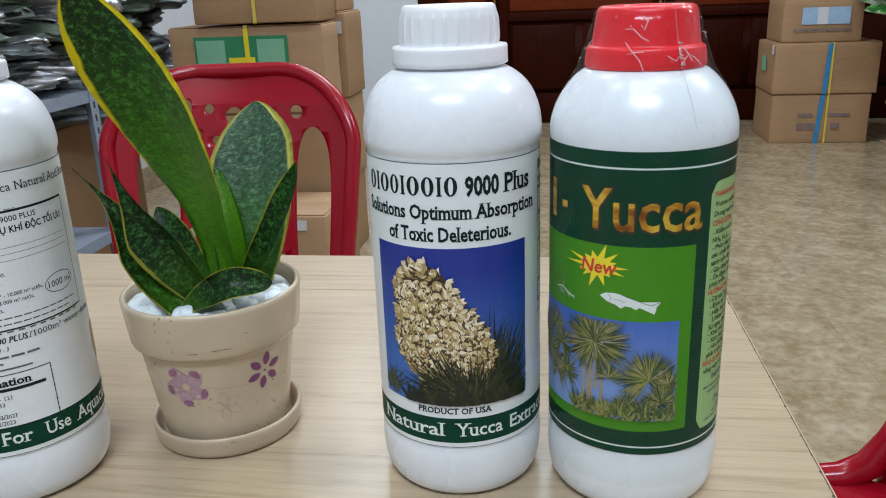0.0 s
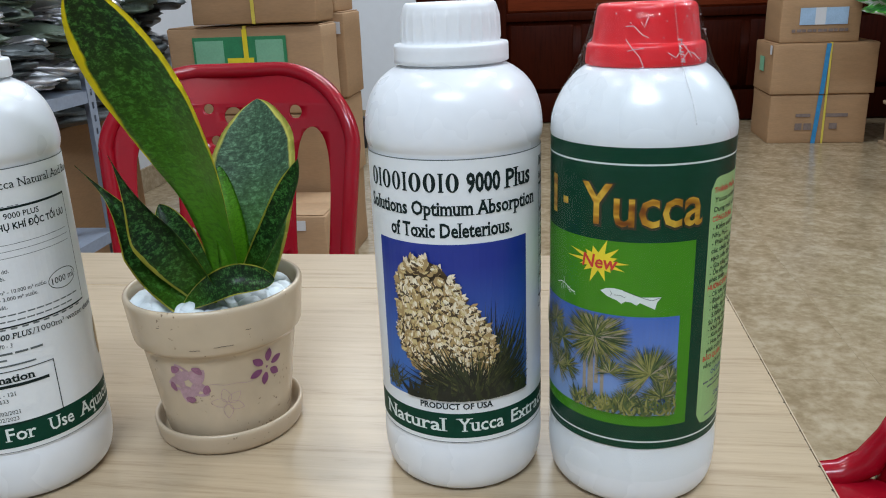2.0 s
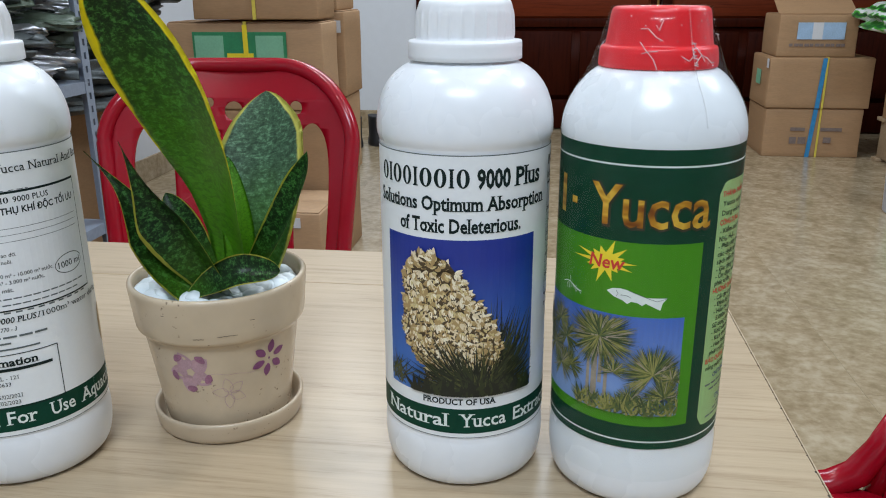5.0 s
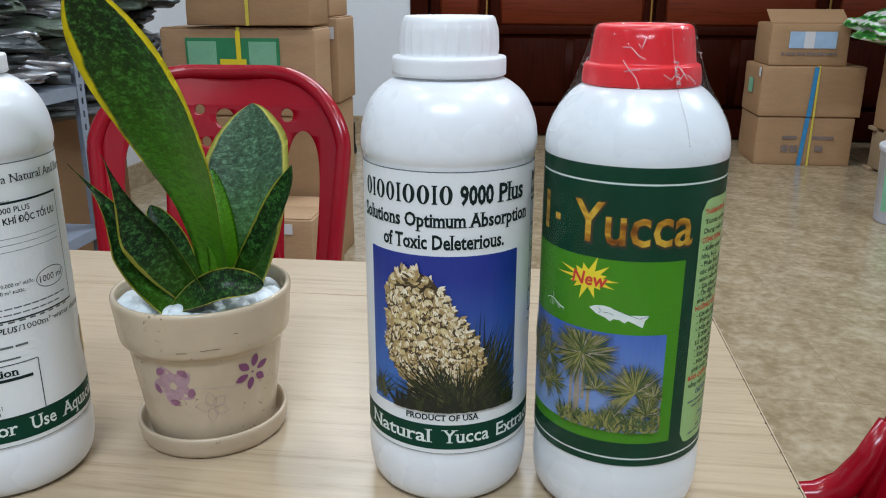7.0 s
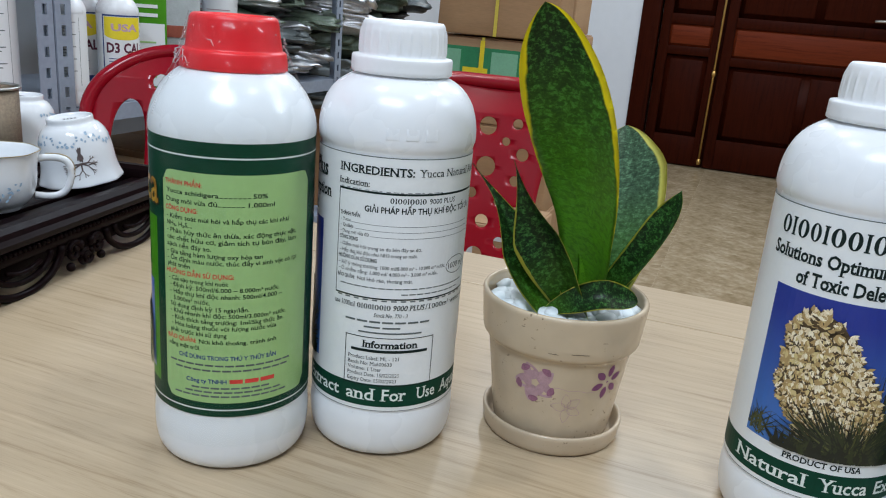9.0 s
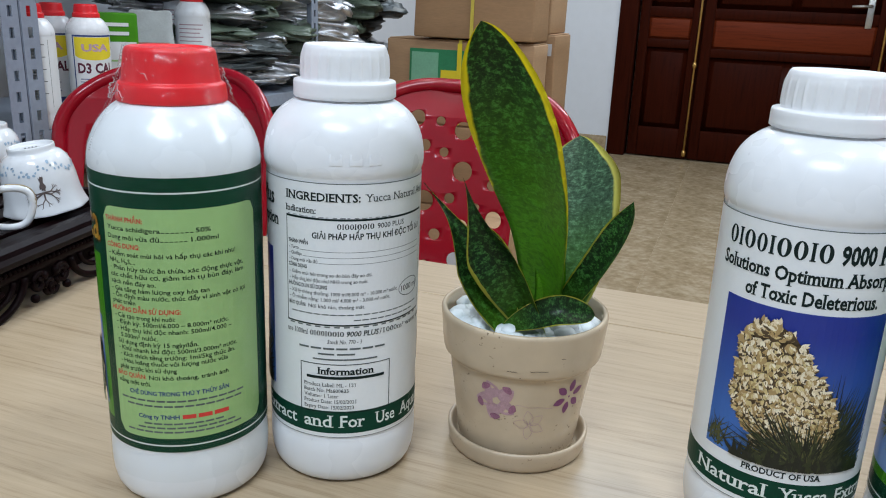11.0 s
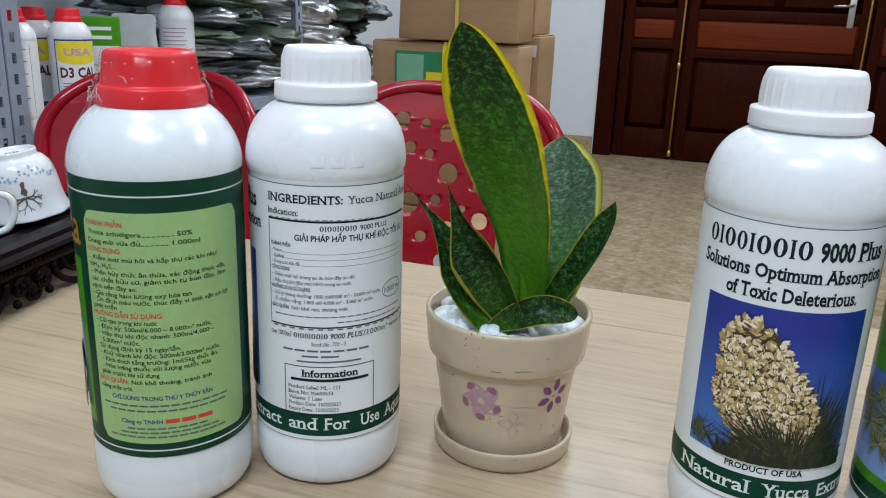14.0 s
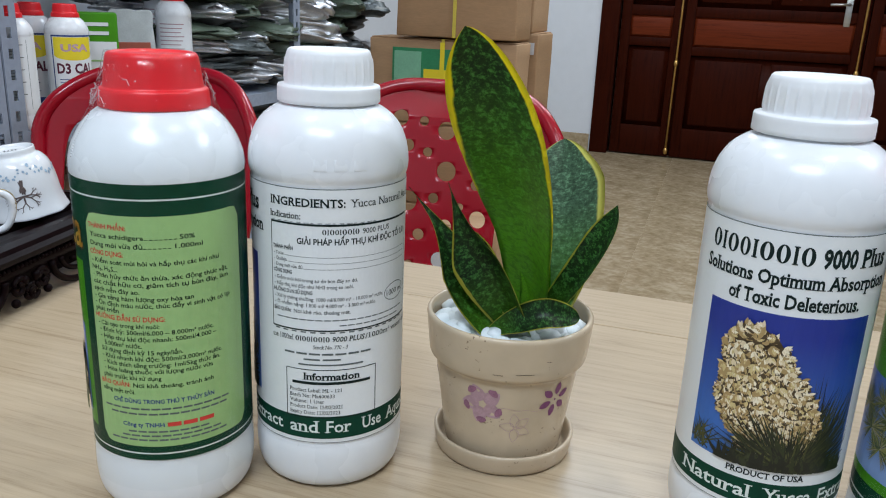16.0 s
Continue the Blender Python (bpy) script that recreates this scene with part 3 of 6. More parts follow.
def film(parent):
    prof = mm([(20.5, 249.4), (23.2, 248.9), (25.6, 240), (28.0, 231.6), (29.4, 228), (31.5, 222), (35.0, 216), (38.4, 211), (41.8, 205), (44.1, 198), (45.0, 191), (44.7, 182), (44.55, 60), (44.75, 30), (44.9, 18)])[::-1]

    def creases(i, r, z, a):
        k = max(0.0, 1 - abs(z - 0.226) / 0.02)
        return r + 0.0009 * k * noise.noise(Vector((math.sin(a) * 5, math.cos(a) * 5, z * 60)))
    ob = part("shrink_film", lathe_bm(prof, 96, creases), FILM, parent, "clear shrink film with creases")
    prof = prof[::-1]
    seam = bmesh.new()
    for k in range(44):
        f = k / 43
        i = f * 8
        j = min(int(i), 7)
        r = prof[1 + j][0] * (1 - i + j) + prof[2 + j][0] * (i - j)
        z = prof[1 + j][1] * (1 - i + j) + prof[2 + j][1] * (i - j)
        ball_bm(0.00032, 6, 4, seam, ((r + 0.0001) * math.sin(0.42 + 0.02 * f), -(r + 0.0001) * math.cos(0.42 + 0.02 * f), z))
    part("seam_dots", seam, CREASE, ob)

    def skin(z):
        for (r0, z0), (r1, z1) in zip(prof[1:], prof[2:]):
            if z1 <= z <= z0:
                return r0 + (r1 - r0) * (z0 - z) / (z0 - z1)
        return prof[1][0]
    rg = random.Random(8)
    # creases of the film as thin ridges, their bright glint painted on
    for k in range(12):
        a, z = 0.42 + rg.uniform(-0.9, 0.9) + (math.pi if k % 3 == 2 else 0), rg.uniform(0.224, 0.244)
        pts = []
        for j in range(rg.randint(3, 5)):
            pts.append(((skin(z) + 0.0002) * math.sin(a), -(skin(z) + 0.0002) * math.cos(a), z))
            a += rg.uniform(0.04, 0.16) * (1 if k % 2 else -1)
            z = min(0.2465, max(0.2215, z + rg.uniform(-0.005, 0.004)))
        part("crease", tube_bm(pts, 0.00022, 5), CREASE, ob, "sharp crease in the film")
    # pale dots over the cap, painted glints of the lamps in the film
    glint_dots = bmesh.new()
    for k in range(44):
        a = 0.42 + rg.gauss(0, 0.55) + (math.pi if k % 2 else 0)
        z = rg.uniform(0.2225, 0.245)
        r = skin(z) + 0.0001
        size = rg.uniform(0.0002, 0.00045)
        ball_bm(size, 6, 4, glint_dots, (r * math.sin(a), -r * math.cos(a), z), (1, 1, 1))
    tagged(part("film_glints", glint_dots, CREASE, ob, "tiny pale dots for glints on the film"), kind="stuff")
    # crimped ears of film at the two seams
    for a0 in (0.42, 0.42 + math.pi):
        pts = []
        for j in range(26):
            z = 0.2335 - 0.0004 * j
            r = skin(z) + 0.0008 + 0.0011 * rg.random() + 0.0010 * math.sin(math.pi * j / 25)
            a = a0 + 0.05 * rg.uniform(-1, 1)
            pts.append((r * math.sin(a), -r * math.cos(a), z))
        part("seam_ear", tube_bm(pts, 0.0003, 5), CREASE, ob, "frayed ear of film at the seam")
    return ob


deg = lambda a: math.radians(a) * R


def on_label(name, bm, material, parent, lift, label="", smooth=False):
    return part(name, wrapped(bm, R, lift), material, parent, label, smooth)


def fit_text(parent, text, a0, a1, z, h, material, lift=0.0003, bold=0.0, slant=0.0, label="", name="lettering", serif=False):
    return on_label(name, text_bm(text, deg(a0), deg(a1), z / 1000, h / 1000, bold, slant, serif), material, parent, lift, label)


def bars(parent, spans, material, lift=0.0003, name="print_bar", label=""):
    """Plain bars: (first angle, last angle, bottom, height) in degrees and millimetres."""
    bm = bmesh.new()
    for a0, a1, z, h in spans:
        grid_bm(deg(a0), deg(a1), z / 1000, (z + h) / 1000, max(1, int((a1 - a0) / 4)), 1, bm)
    return on_label(name, bm, material, parent, lift, label)


def petal_loop(ang, r0, r1, w, n=7, tipw=0.75):
    ca, sa = math.cos(ang), math.sin(ang)
    pts = []
    for k in range(n + 1):
        f = k / n
        pts.append((r0 + (r1 - r0) * f, w * math.sin(math.pi * (0.06 + 0.94 * f ** tipw)) ** 0.8))
    loop = pts + [(a, -b) for a, b in reversed(pts[:-1])]
    return [(a * ca - b * sa, a * sa + b * ca) for a, b in loop]


def line_bm(points, w):
    bm = bmesh.new()
    for (a, b), (c, d) in zip(points, points[1:]):
        l = math.hypot(c - a, d - b) or 1
        nx, ny = -(d - b) / l * w / 2, (c - a) / l * w / 2
        bm.faces.new([bm.verts.new((x, 0, z)) for x, z in ((a - nx, b - ny), (c - nx, d - ny), (c + nx, d + ny), (a + nx, b + ny))])
    return bm


def print_material(name, low, high, z0, z1, rough=0.35):
    """A printed field that fades from one colour to another up its height."""
    m, nodes, links, b = principled(name, low, rough)
    tc, sep, mr = nodes.new("ShaderNodeTexCoord"), nodes.new("ShaderNodeSeparateXYZ"), nodes.new("ShaderNodeMapRange")
    links.new(tc.outputs["Object"], sep.inputs[0])
    links.new(sep.outputs[2], mr.inputs["Value"])
    mr.inputs["From Min"].default_value, mr.inputs["From Max"].default_value = z0, z1
    r = ramp(nodes, [(0.0, low), (1.0, high)])
    links.new(mr.outputs[0], r.inputs[0])
    links.new(r.outputs[0], b.inputs["Base Color"])
    return m


SKY_PRINT = print_material("sky_print", (0.045, 0.16, 0.48), (0.011, 0.030, 0.26), 0.065, 0.13)
SKY_PALE = print_material("pale_sky_print", (0.20, 0.32, 0.58), (0.055, 0.14, 0.50), 0.06, 0.108)
CREAMS = [surface("petal_print", c, 0.4, vary=0.15, scale=400) for c in ((0.72, 0.60, 0.39), (0.40, 0.27, 0.11), (0.84, 0.76, 0.57), (0.07, 0.042, 0.016), (0.60, 0.48, 0.22))]
BLADES = [surface("blade_print", c, 0.4, vary=0.25, scale=400) for c in ((0.006, 0.010, 0.005), (0.022, 0.030, 0.008), (0.07, 0.075, 0.02), (0.022, 0.034, 0.014))]
PALMS = [surface("palm_print", c, 0.4, vary=0.25, scale=400) for c in ((0.12, 0.14, 0.03), (0.25, 0.24, 0.07), (0.035, 0.06, 0.02), (0.06, 0.10, 0.03), (0.30, 0.26, 0.20))]


def gold_material():
    m, nodes, links, b = principled("gold_foil_print", (0.6, 0.35, 0.03), 0.3, 0.4)
    vec = coords(nodes, links, (40, 40, 130))
    n = noise_tex(nodes, links, vec, 1.0, 2, 0.5, 0.8)
    r = ramp(nodes, [(0.3, (0.20, 0.055, 0.006)), (0.48, (0.52, 0.24, 0.018)), (0.62, (0.78, 0.50, 0.06)), (0.75, (0.42, 0.17, 0.012))])
    links.new(n, r.inputs[0])
    links.new(r.outputs[0], b.inputs["Base Color"])
    return m


GOLD = gold_material()
DARK_RIM = surface("dark_letter_rim", (0.03, 0.02, 0.006), 0.4, vary=0.1)


def shape_bm(loops, lift=0.0, bm=None, mats=None):
    """Flat loops in one sheet, each a hair above the last one; mats gives each its material slot."""
    bm = bm or bmesh.new()
    for k, loop in enumerate(loops):
        f = bm.faces.new([bm.verts.new((u, -lift - k * 6e-7, v)) for u, v in loop])
        if mats:
            f.material_index = mats[k]
    return bm


def blade(u, v, ang, l, w, lim):
    ca, sa = math.cos(ang), math.sin(ang)
    pts = [(0, -w / 2), (l * 0.5, -w * 0.38), (l, 0), (l * 0.5, w * 0.38), (0, w / 2)]
    out = []
    for a, b in pts:
        x, z = u + a * ca - b * sa, v + a * sa + b * ca
        out.append((min(max(x, lim[0]), lim[1]), min(max(z, lim[2]), lim[3])))
    return out


def letter_blocks(parent, widths, a0, a1, z, h, material, lift=0.0003):
    """A word drawn as plain shapes: slim bars with feet for narrow letters, open rings for wide ones."""
    total = sum(widths) + 0.18 * (len(widths) - 1)
    u, k = deg(a0), (deg(a1) - deg(a0)) / total
    z, h = z / 1000, h / 1000
    for w in widths:
        wu = w * k
        bm = bmesh.new()
        if w < 0.6:
            grid_bm(u + wu * 0.22, u + wu * 0.78, z, z + h, 1, 1, bm)
            grid_bm(u, u + wu, z, z + h * 0.07, 1, 1, bm), grid_bm(u, u + wu, z + h * 0.93, z + h, 1, 1, bm)
        else:
            n = 20
            ring = [(math.cos(2 * math.pi * i / n), math.sin(2 * math.pi * i / n)) for i in range(n)]
            cx_, cz_ = u + wu / 2, z + h / 2
            for i in range(n):
                (c0, s0), (c1, s1) = ring[i], ring[(i + 1) % n]
                bm.faces.new([bm.verts.new((cx_ + c * wu / 2 * fx_, 0, cz_ + q * h / 2 * fz_)) for c, q, fx_, fz_ in ((c0, s0, 1, 1.02), (c1, s1, 1, 1.02), (c1, s1, 0.38, 0.88), (c0, s0, 0.38, 0.88))])
        part("letter_shape", wrapped(bm, R, lift), material, parent, smooth=False)
        u += (w + 0.18) * k


def frame_bars(parent, a0, a1, z0, z1, t, material, thick=0.0):
    bars(parent, [(a0, a1, z1 - t - thick, t + thick), (a0, a1, z0, t + thick * 0.7), (a0, a0 + t / R / 17.45, z0, z1 - z0), (a1 - t / R / 17.45, a1, z0, z1 - z0)], material, name="printed_frame")


def yucca_picture(lab):
    lim = (deg(-55.5), deg(54.5), 0.0572, 0.1412)
    pic = bars(lab, [(-55.5, 54.5, 57, 84.4)], SKY_PRINT, 0.0002, "picture", "printed photo of a cream flower spike against blue sky")
    rg = random.Random(21)
    loops, mats = [], []
    # rear blades, reaching up beside the spike
    for k in range(110):
        a = rg.gauss(1.25, 0.35)
        loops.append(blade(deg(rg.uniform(8, 34)), 0.060 + rg.uniform(0, 0.010), a, rg.uniform(0.026, 0.046), rg.uniform(0.0008, 0.0014), lim))
        mats.append(rg.choice((0, 0, 1, 1, 2, 3)))
    for k in range(40):
        loops.append(blade(deg(rg.uniform(-55, -40)), 0.058 + rg.uniform(0, 0.008), rg.uniform(0.4, 2.7), rg.uniform(0.006, 0.014), 0.0008, lim))
        mats.append(rg.choice((1, 2, 2, 3)))
    on_label("leaf_print", shape_bm(loops, 0.0, None, mats), BLADES, pic, 0.00028)

    def axis(f):
        return 0.0012 - 0.0182 * f ** 1.15, 0.068 + 0.065 * f

    def half(f):
        return 0.0268 * min(1.0, 0.55 + 1.3 * f) * (1 - 0.60 * max(0, f - 0.25) / 0.75) * (1 - max(0.0, (f - 0.9) / 0.1) ** 2 * 0.5)
    strips = []
    for k in range(40):
        (u0, v0), (u1, v1) = axis(k / 40), axis((k + 1) / 40)
        h0, h1 = half(k / 40) * 0.94, half((k + 1) / 40) * 0.94
        strips.append([(u0 - h0, v0), (u0 + h0, v0), (u1 + h1, v1), (u1 - h1, v1)])
    tagged(on_label("spike_print", shape_bm(strips), CREAMS[3], pic, 0.00034), kind="stuff")
    # bell flowers in clusters, the upper ones over the lower
    loops, mats = [], []
    spots = []
    for row in range(31):
        f = (row + 0.5) / 31
        count = max(5, int(half(f) * 2 / 0.0036))
        line = [(min(1.0, max(0.0, f + rg.uniform(-0.02, 0.02))), (j + 0.5 * (row % 2) + rg.uniform(0.1, 0.6)) / count * 2 - 1.05) for j in range(count)]
        rg.shuffle(line)
        spots += line
    for f, s in spots:
        u, v = axis(f)
        u += s * half(f)
        v += 0.001 * rg.uniform(-1, 1)
        lean = -1.5 + s * 1.15 + rg.uniform(-0.5, 0.5) + (3.1 if f > 0.90 else 0)
        loops.append([(u + x, v + y - 0.0006) for x, y in petal_loop(lean, -0.0014, 0.0044, 0.0027, 3)])
        mats.append(rg.choice((3, 3, 1)))
        for j in range(5):
            an = lean + (j - 2) * 0.42 + rg.uniform(-0.15, 0.15)
            l = rg.uniform(0.0031, 0.0048)
            loops.append([(u + x, v + y) for x, y in petal_loop(an, 0.0003, l, l * 0.21, 4)])
            mats.append(rg.choice((0, 0, 2, 4, 1, 1) if abs(j - 2) < 2 else (0, 2, 4, 1)))
    on_label("petal_print", shape_bm(loops, 0, None, mats), CREAMS, pic, 0.00042)
    # front blades, fanning out from the foot of the spike
    loops, mats = [], []
    fan = sorted(((rg.uniform(0.02, 3.12), rg.uniform(0.010, 0.034)) for k in range(330)), key=lambda q: -q[1])
    for a, l in fan:
        u0 = deg(rg.gauss(14, 5)) + 0.006 * math.cos(a)
        l *= 1.15 if a > 2.0 or a < 1.0 else 0.82
        loops.append(blade(u0, 0.0605 + rg.uniform(-0.003, 0.004), a, l, rg.uniform(0.0006, 0.0012), lim))
        mats.append(rg.choice((0, 0, 0, 1, 1, 1, 2)))
    for k in range(90):
        loops.append(blade(deg(rg.uniform(-34, 52)), 0.0572, rg.uniform(0.5, 2.7), rg.uniform(0.006, 0.013), 0.0028, lim))
        mats.append(rg.choice((0, 0, 1)))
    on_label("leaf_print", shape_bm(loops, 0, None, mats), BLADES, pic, 0.00085)


def white_label(bottle):
    lab = part("label", lathe_bm([(R + 0.0001, 0.0325), (R + 0.0001, 0.183)], 96), PAPER, bottle, "white paper label with green and black print")
    for z_, h_ in ((182.4, 0.5), (32.8, 0.4)):
        bars(lab, [(-180, 179.9, z_, h_)], INK_GREY, 0.00015, "printed_line")
    bars(lab, [(-180, 179.9, 35.6, 14.2)], INK_GREEN, 0.0002, "printed_band", "dark green band")
    # front
    letter_blocks(lab, [1, 0.45, 1.05, 0.9, 0.45, 1.1, 1.05, 0.45, 1.05], -62, 6.5, 167.2, 9.2, INK)
    fit_text(lab, "9000", 11, 33, 167.2, 9.2, INK, bold=0.036, serif=True)
    fit_text(lab, "Plus", 37, 59, 167.2, 9.2, INK, bold=0.027, serif=True)
    fit_text(lab, "Solutions Optimum Absorption", -65, 64, 156.0, 7.0, INK, bold=0.027, serif=True)
    fit_text(lab, "of Toxic Deleterious.", -42, 41.5, 145.0, 7.2, INK, bold=0.027, serif=True)
    yucca_picture(lab)
    fit_text(lab, "PRODUCT OF USA", -25, 25, 52.4, 3.4, INK, bold=0.026, serif=True)
    for word, a0, a1 in (("Natural", -60, -8), ("Yucca", 1, 33), ("Extract", 39, 81), ("and", 87.5, 109), ("For", 115.5, 134), ("Use", 143, 160), ("Aquaculture", 166, 228)):
        fit_text(lab, word, a0, a1, 39.6, 7.7, INK_WHITE, bold=0.014, serif=True)
    # back
    fit_text(lab, "INGREDIENTS:", 74, 129, 173.0, 4.6, INK, bold=0.020, serif=True)
    fit_text(lab, "Yucca Natural And Barely", 133, 216, 173.0, 4.4, INK, serif=True)
    fit_text(lab, "Indication:", 73.5, 98, 166.0, 3.5, INK, bold=0.012, serif=True)
    st = bars(lab, [(73.6, 191.5, 102.4, 61.4)], STICKER, 0.00025, "sticker", "plain sticker pasted over the label")
    bars(st, [(73.6, 191.5, 162.6, 1.2), (73.6, 191.5, 102.4, 0.8), (73.6, 74.2, 102.4, 61), (191.0, 191.5, 102.4, 61)], INK, 0.0003, "printed_frame")
    bars(st, [(75 + 5 * k, 75 + 5 * k + 2 + (k * 7) % 3, 164.0, 0.35) for k in range(16)] + [(76 + 7 * k, 80 + 7 * k, 101.2, 0.8) for k in range(16)], INK_GREY, 0.0002, "hidden_print")["kind"] = "stuff"
    letter_blocks(st, [1, 0.45, 1.05, 0.9, 0.45, 1.1, 1.05, 0.45, 1.05], 113, 139, 158.0, 3.0, INK, 0.0003)
    fit_text(st, "9000 PLUS", 141.5, 165, 158.0, 3.0, INK, bold=0.012)
    fit_text(st, "GIẢI PHÁP HẤP THỤ KHÍ ĐỘC TỐI ƯU", 95, 187, 152.4, 3.4, INK, bold=0.026)
    small = [("THÀNH PHẦN", 75.3, 92, 148.4, 2.1, 0.014), ("- Yucca", 76, 84.5, 145.0, 2.0, 0), ("- Quillaja", 76, 87, 141.7, 2.0, 0), ("- Dung môi vừa đủ", 76, 99, 138.3, 2.0, 0), ("CÔNG DỤNG", 75.3, 91, 134.8, 2.1, 0.014),
             ("- Giảm mùi hôi trong ao do bùn đáy ao dơ.", 76, 138, 131.0, 2.1, 0), ("- Hấp thụ khí độc như NH3 trong ao nuôi.", 76, 135, 127.4, 2.1, 0), ("HƯỚNG DẪN SỬ DỤNG", 75.3, 106, 123.8, 2.2, 0.014),
             ("- Xử lý thông thường: 1000 ml/8.000 m³ - 10.000 m³ nước.", 76, 160, 120.2, 2.1, 0), ("- Ô nhiễm nặng: 1.000 ml/ 4.000 m³ - 3.000 m³ nước.", 76, 153, 116.6, 2.1, 0), ("BẢO QUẢN:", 75.3, 90, 112.6, 2.2, 0.014), ("Nơi khô ráo, thoáng mát.", 92, 133, 112.6, 2.2, 0)]
    for text, a0, a1, z, h, b in small:
        fit_text(st, text, a0, a1, z, h, INK, bold=b * 1.6 + 0.012)
    bars(st, [(a, 187, z, 0.25) for a, z in ((85.5, 145.0), (88, 141.7), (100, 138.3))], INK_GREY, 0.0003, "dotted_line")
    bars(st, [(78 + 6 * k, 83 + 6 * k, 108.6, 0.7) for k in range(18)] + [(125 + 6 * k, 130 + 6 * k, 105.4, 0.7) for k in range(9)], INK_GREY, 0.0003, "print_bar")
    ring = [(deg(174) + deg(12.5) * math.cos(2 * math.pi * k / 40), 0.1198 + 0.0052 * math.sin(2 * math.pi * k / 40)) for k in range(41)]
    on_label("printed_ring", line_bm(ring, 0.0004), INK, st, 0.0003)
    fit_text(st, "1000 ml", 164, 184.5, 118.0, 3.6, INK, bold=0.006)
    fit_text(lab, "use 1000ml", 73.5, 91, 96.2, 3.2, INK, serif=True)
    letter_blocks(lab, [1, 0.45, 1.05, 0.9, 0.45, 1.1, 1.05, 0.45, 1.05], 93, 118, 96.2, 3.0, INK)
    fit_text(lab, "9000 PLUS", 120, 144, 96.2, 3.2, INK, bold=0.014, slant=0.2, serif=True)
    fit_text(lab, "/1000m³ water during", 144.5, 206, 96.2, 3.2, INK, serif=True)
    fit_text(lab, "Stock No. 770 - 3", 106, 131, 91.8, 2.4, INK, slant=0.2, serif=True)
    bars(lab, [(84 + 9.5 * k, 92 + 9.5 * k, 88.1, 1.1) for k in range(7)] + [(99, 111, 84.8, 1.0), (113, 126, 84.8, 1.0), (95, 143, 81.6, 0.9)], INK_GREY, 0.0003, "print_bar")
    frame_bars(lab, 85, 154, 48.8, 79.2, 0.45, INK)
    fit_text(lab, "Information", 99, 140, 72.8, 4.3, INK, bold=0.028, serif=True)
    bars(lab, [(90, 149, 69.9, 1.7)], INK, 0.0003, "printed_line")
    for text, a1, z in (("Product Label: ML - 121", 126.5, 65.2), ("Batch No: Ma600633", 121.5, 61.7), ("Volume: 1 Liter", 114, 58.3), ("Product Date: 15/02/2021", 127, 54.8), ("Expiry Date: 15/02/2023", 125.5, 51.2)):
        fit_text(lab, text, 88, a1, z, 2.3, INK, serif=True)
    emblem = [[(deg(208) + 0.0052 * math.cos(2 * math.pi * k / 28), 0.075 + 0.012 * math.sin(2 * math.pi * k / 28)) for k in range(28)]]
    on_label("emblem", shape_bm(emblem), CREAMS[1], lab, 0.0003)
    # raised maker's mark on the shoulder, as three plain low blocks
    for k in range(3):
        a = math.radians(112 + 13.5 * k)
        bm = box_bm(-0.0034, 0.0034, -0.00008, 0.0003, -0.003, 0.003, 0.00007, 2)
        part("raised_mark", bm, WHITE_PLASTIC, bottle, m=pose(0.0450 * math.sin(a), -0.0450 * math.cos(a), 0.1955, -8, 0, 112 + 13.5 * k))


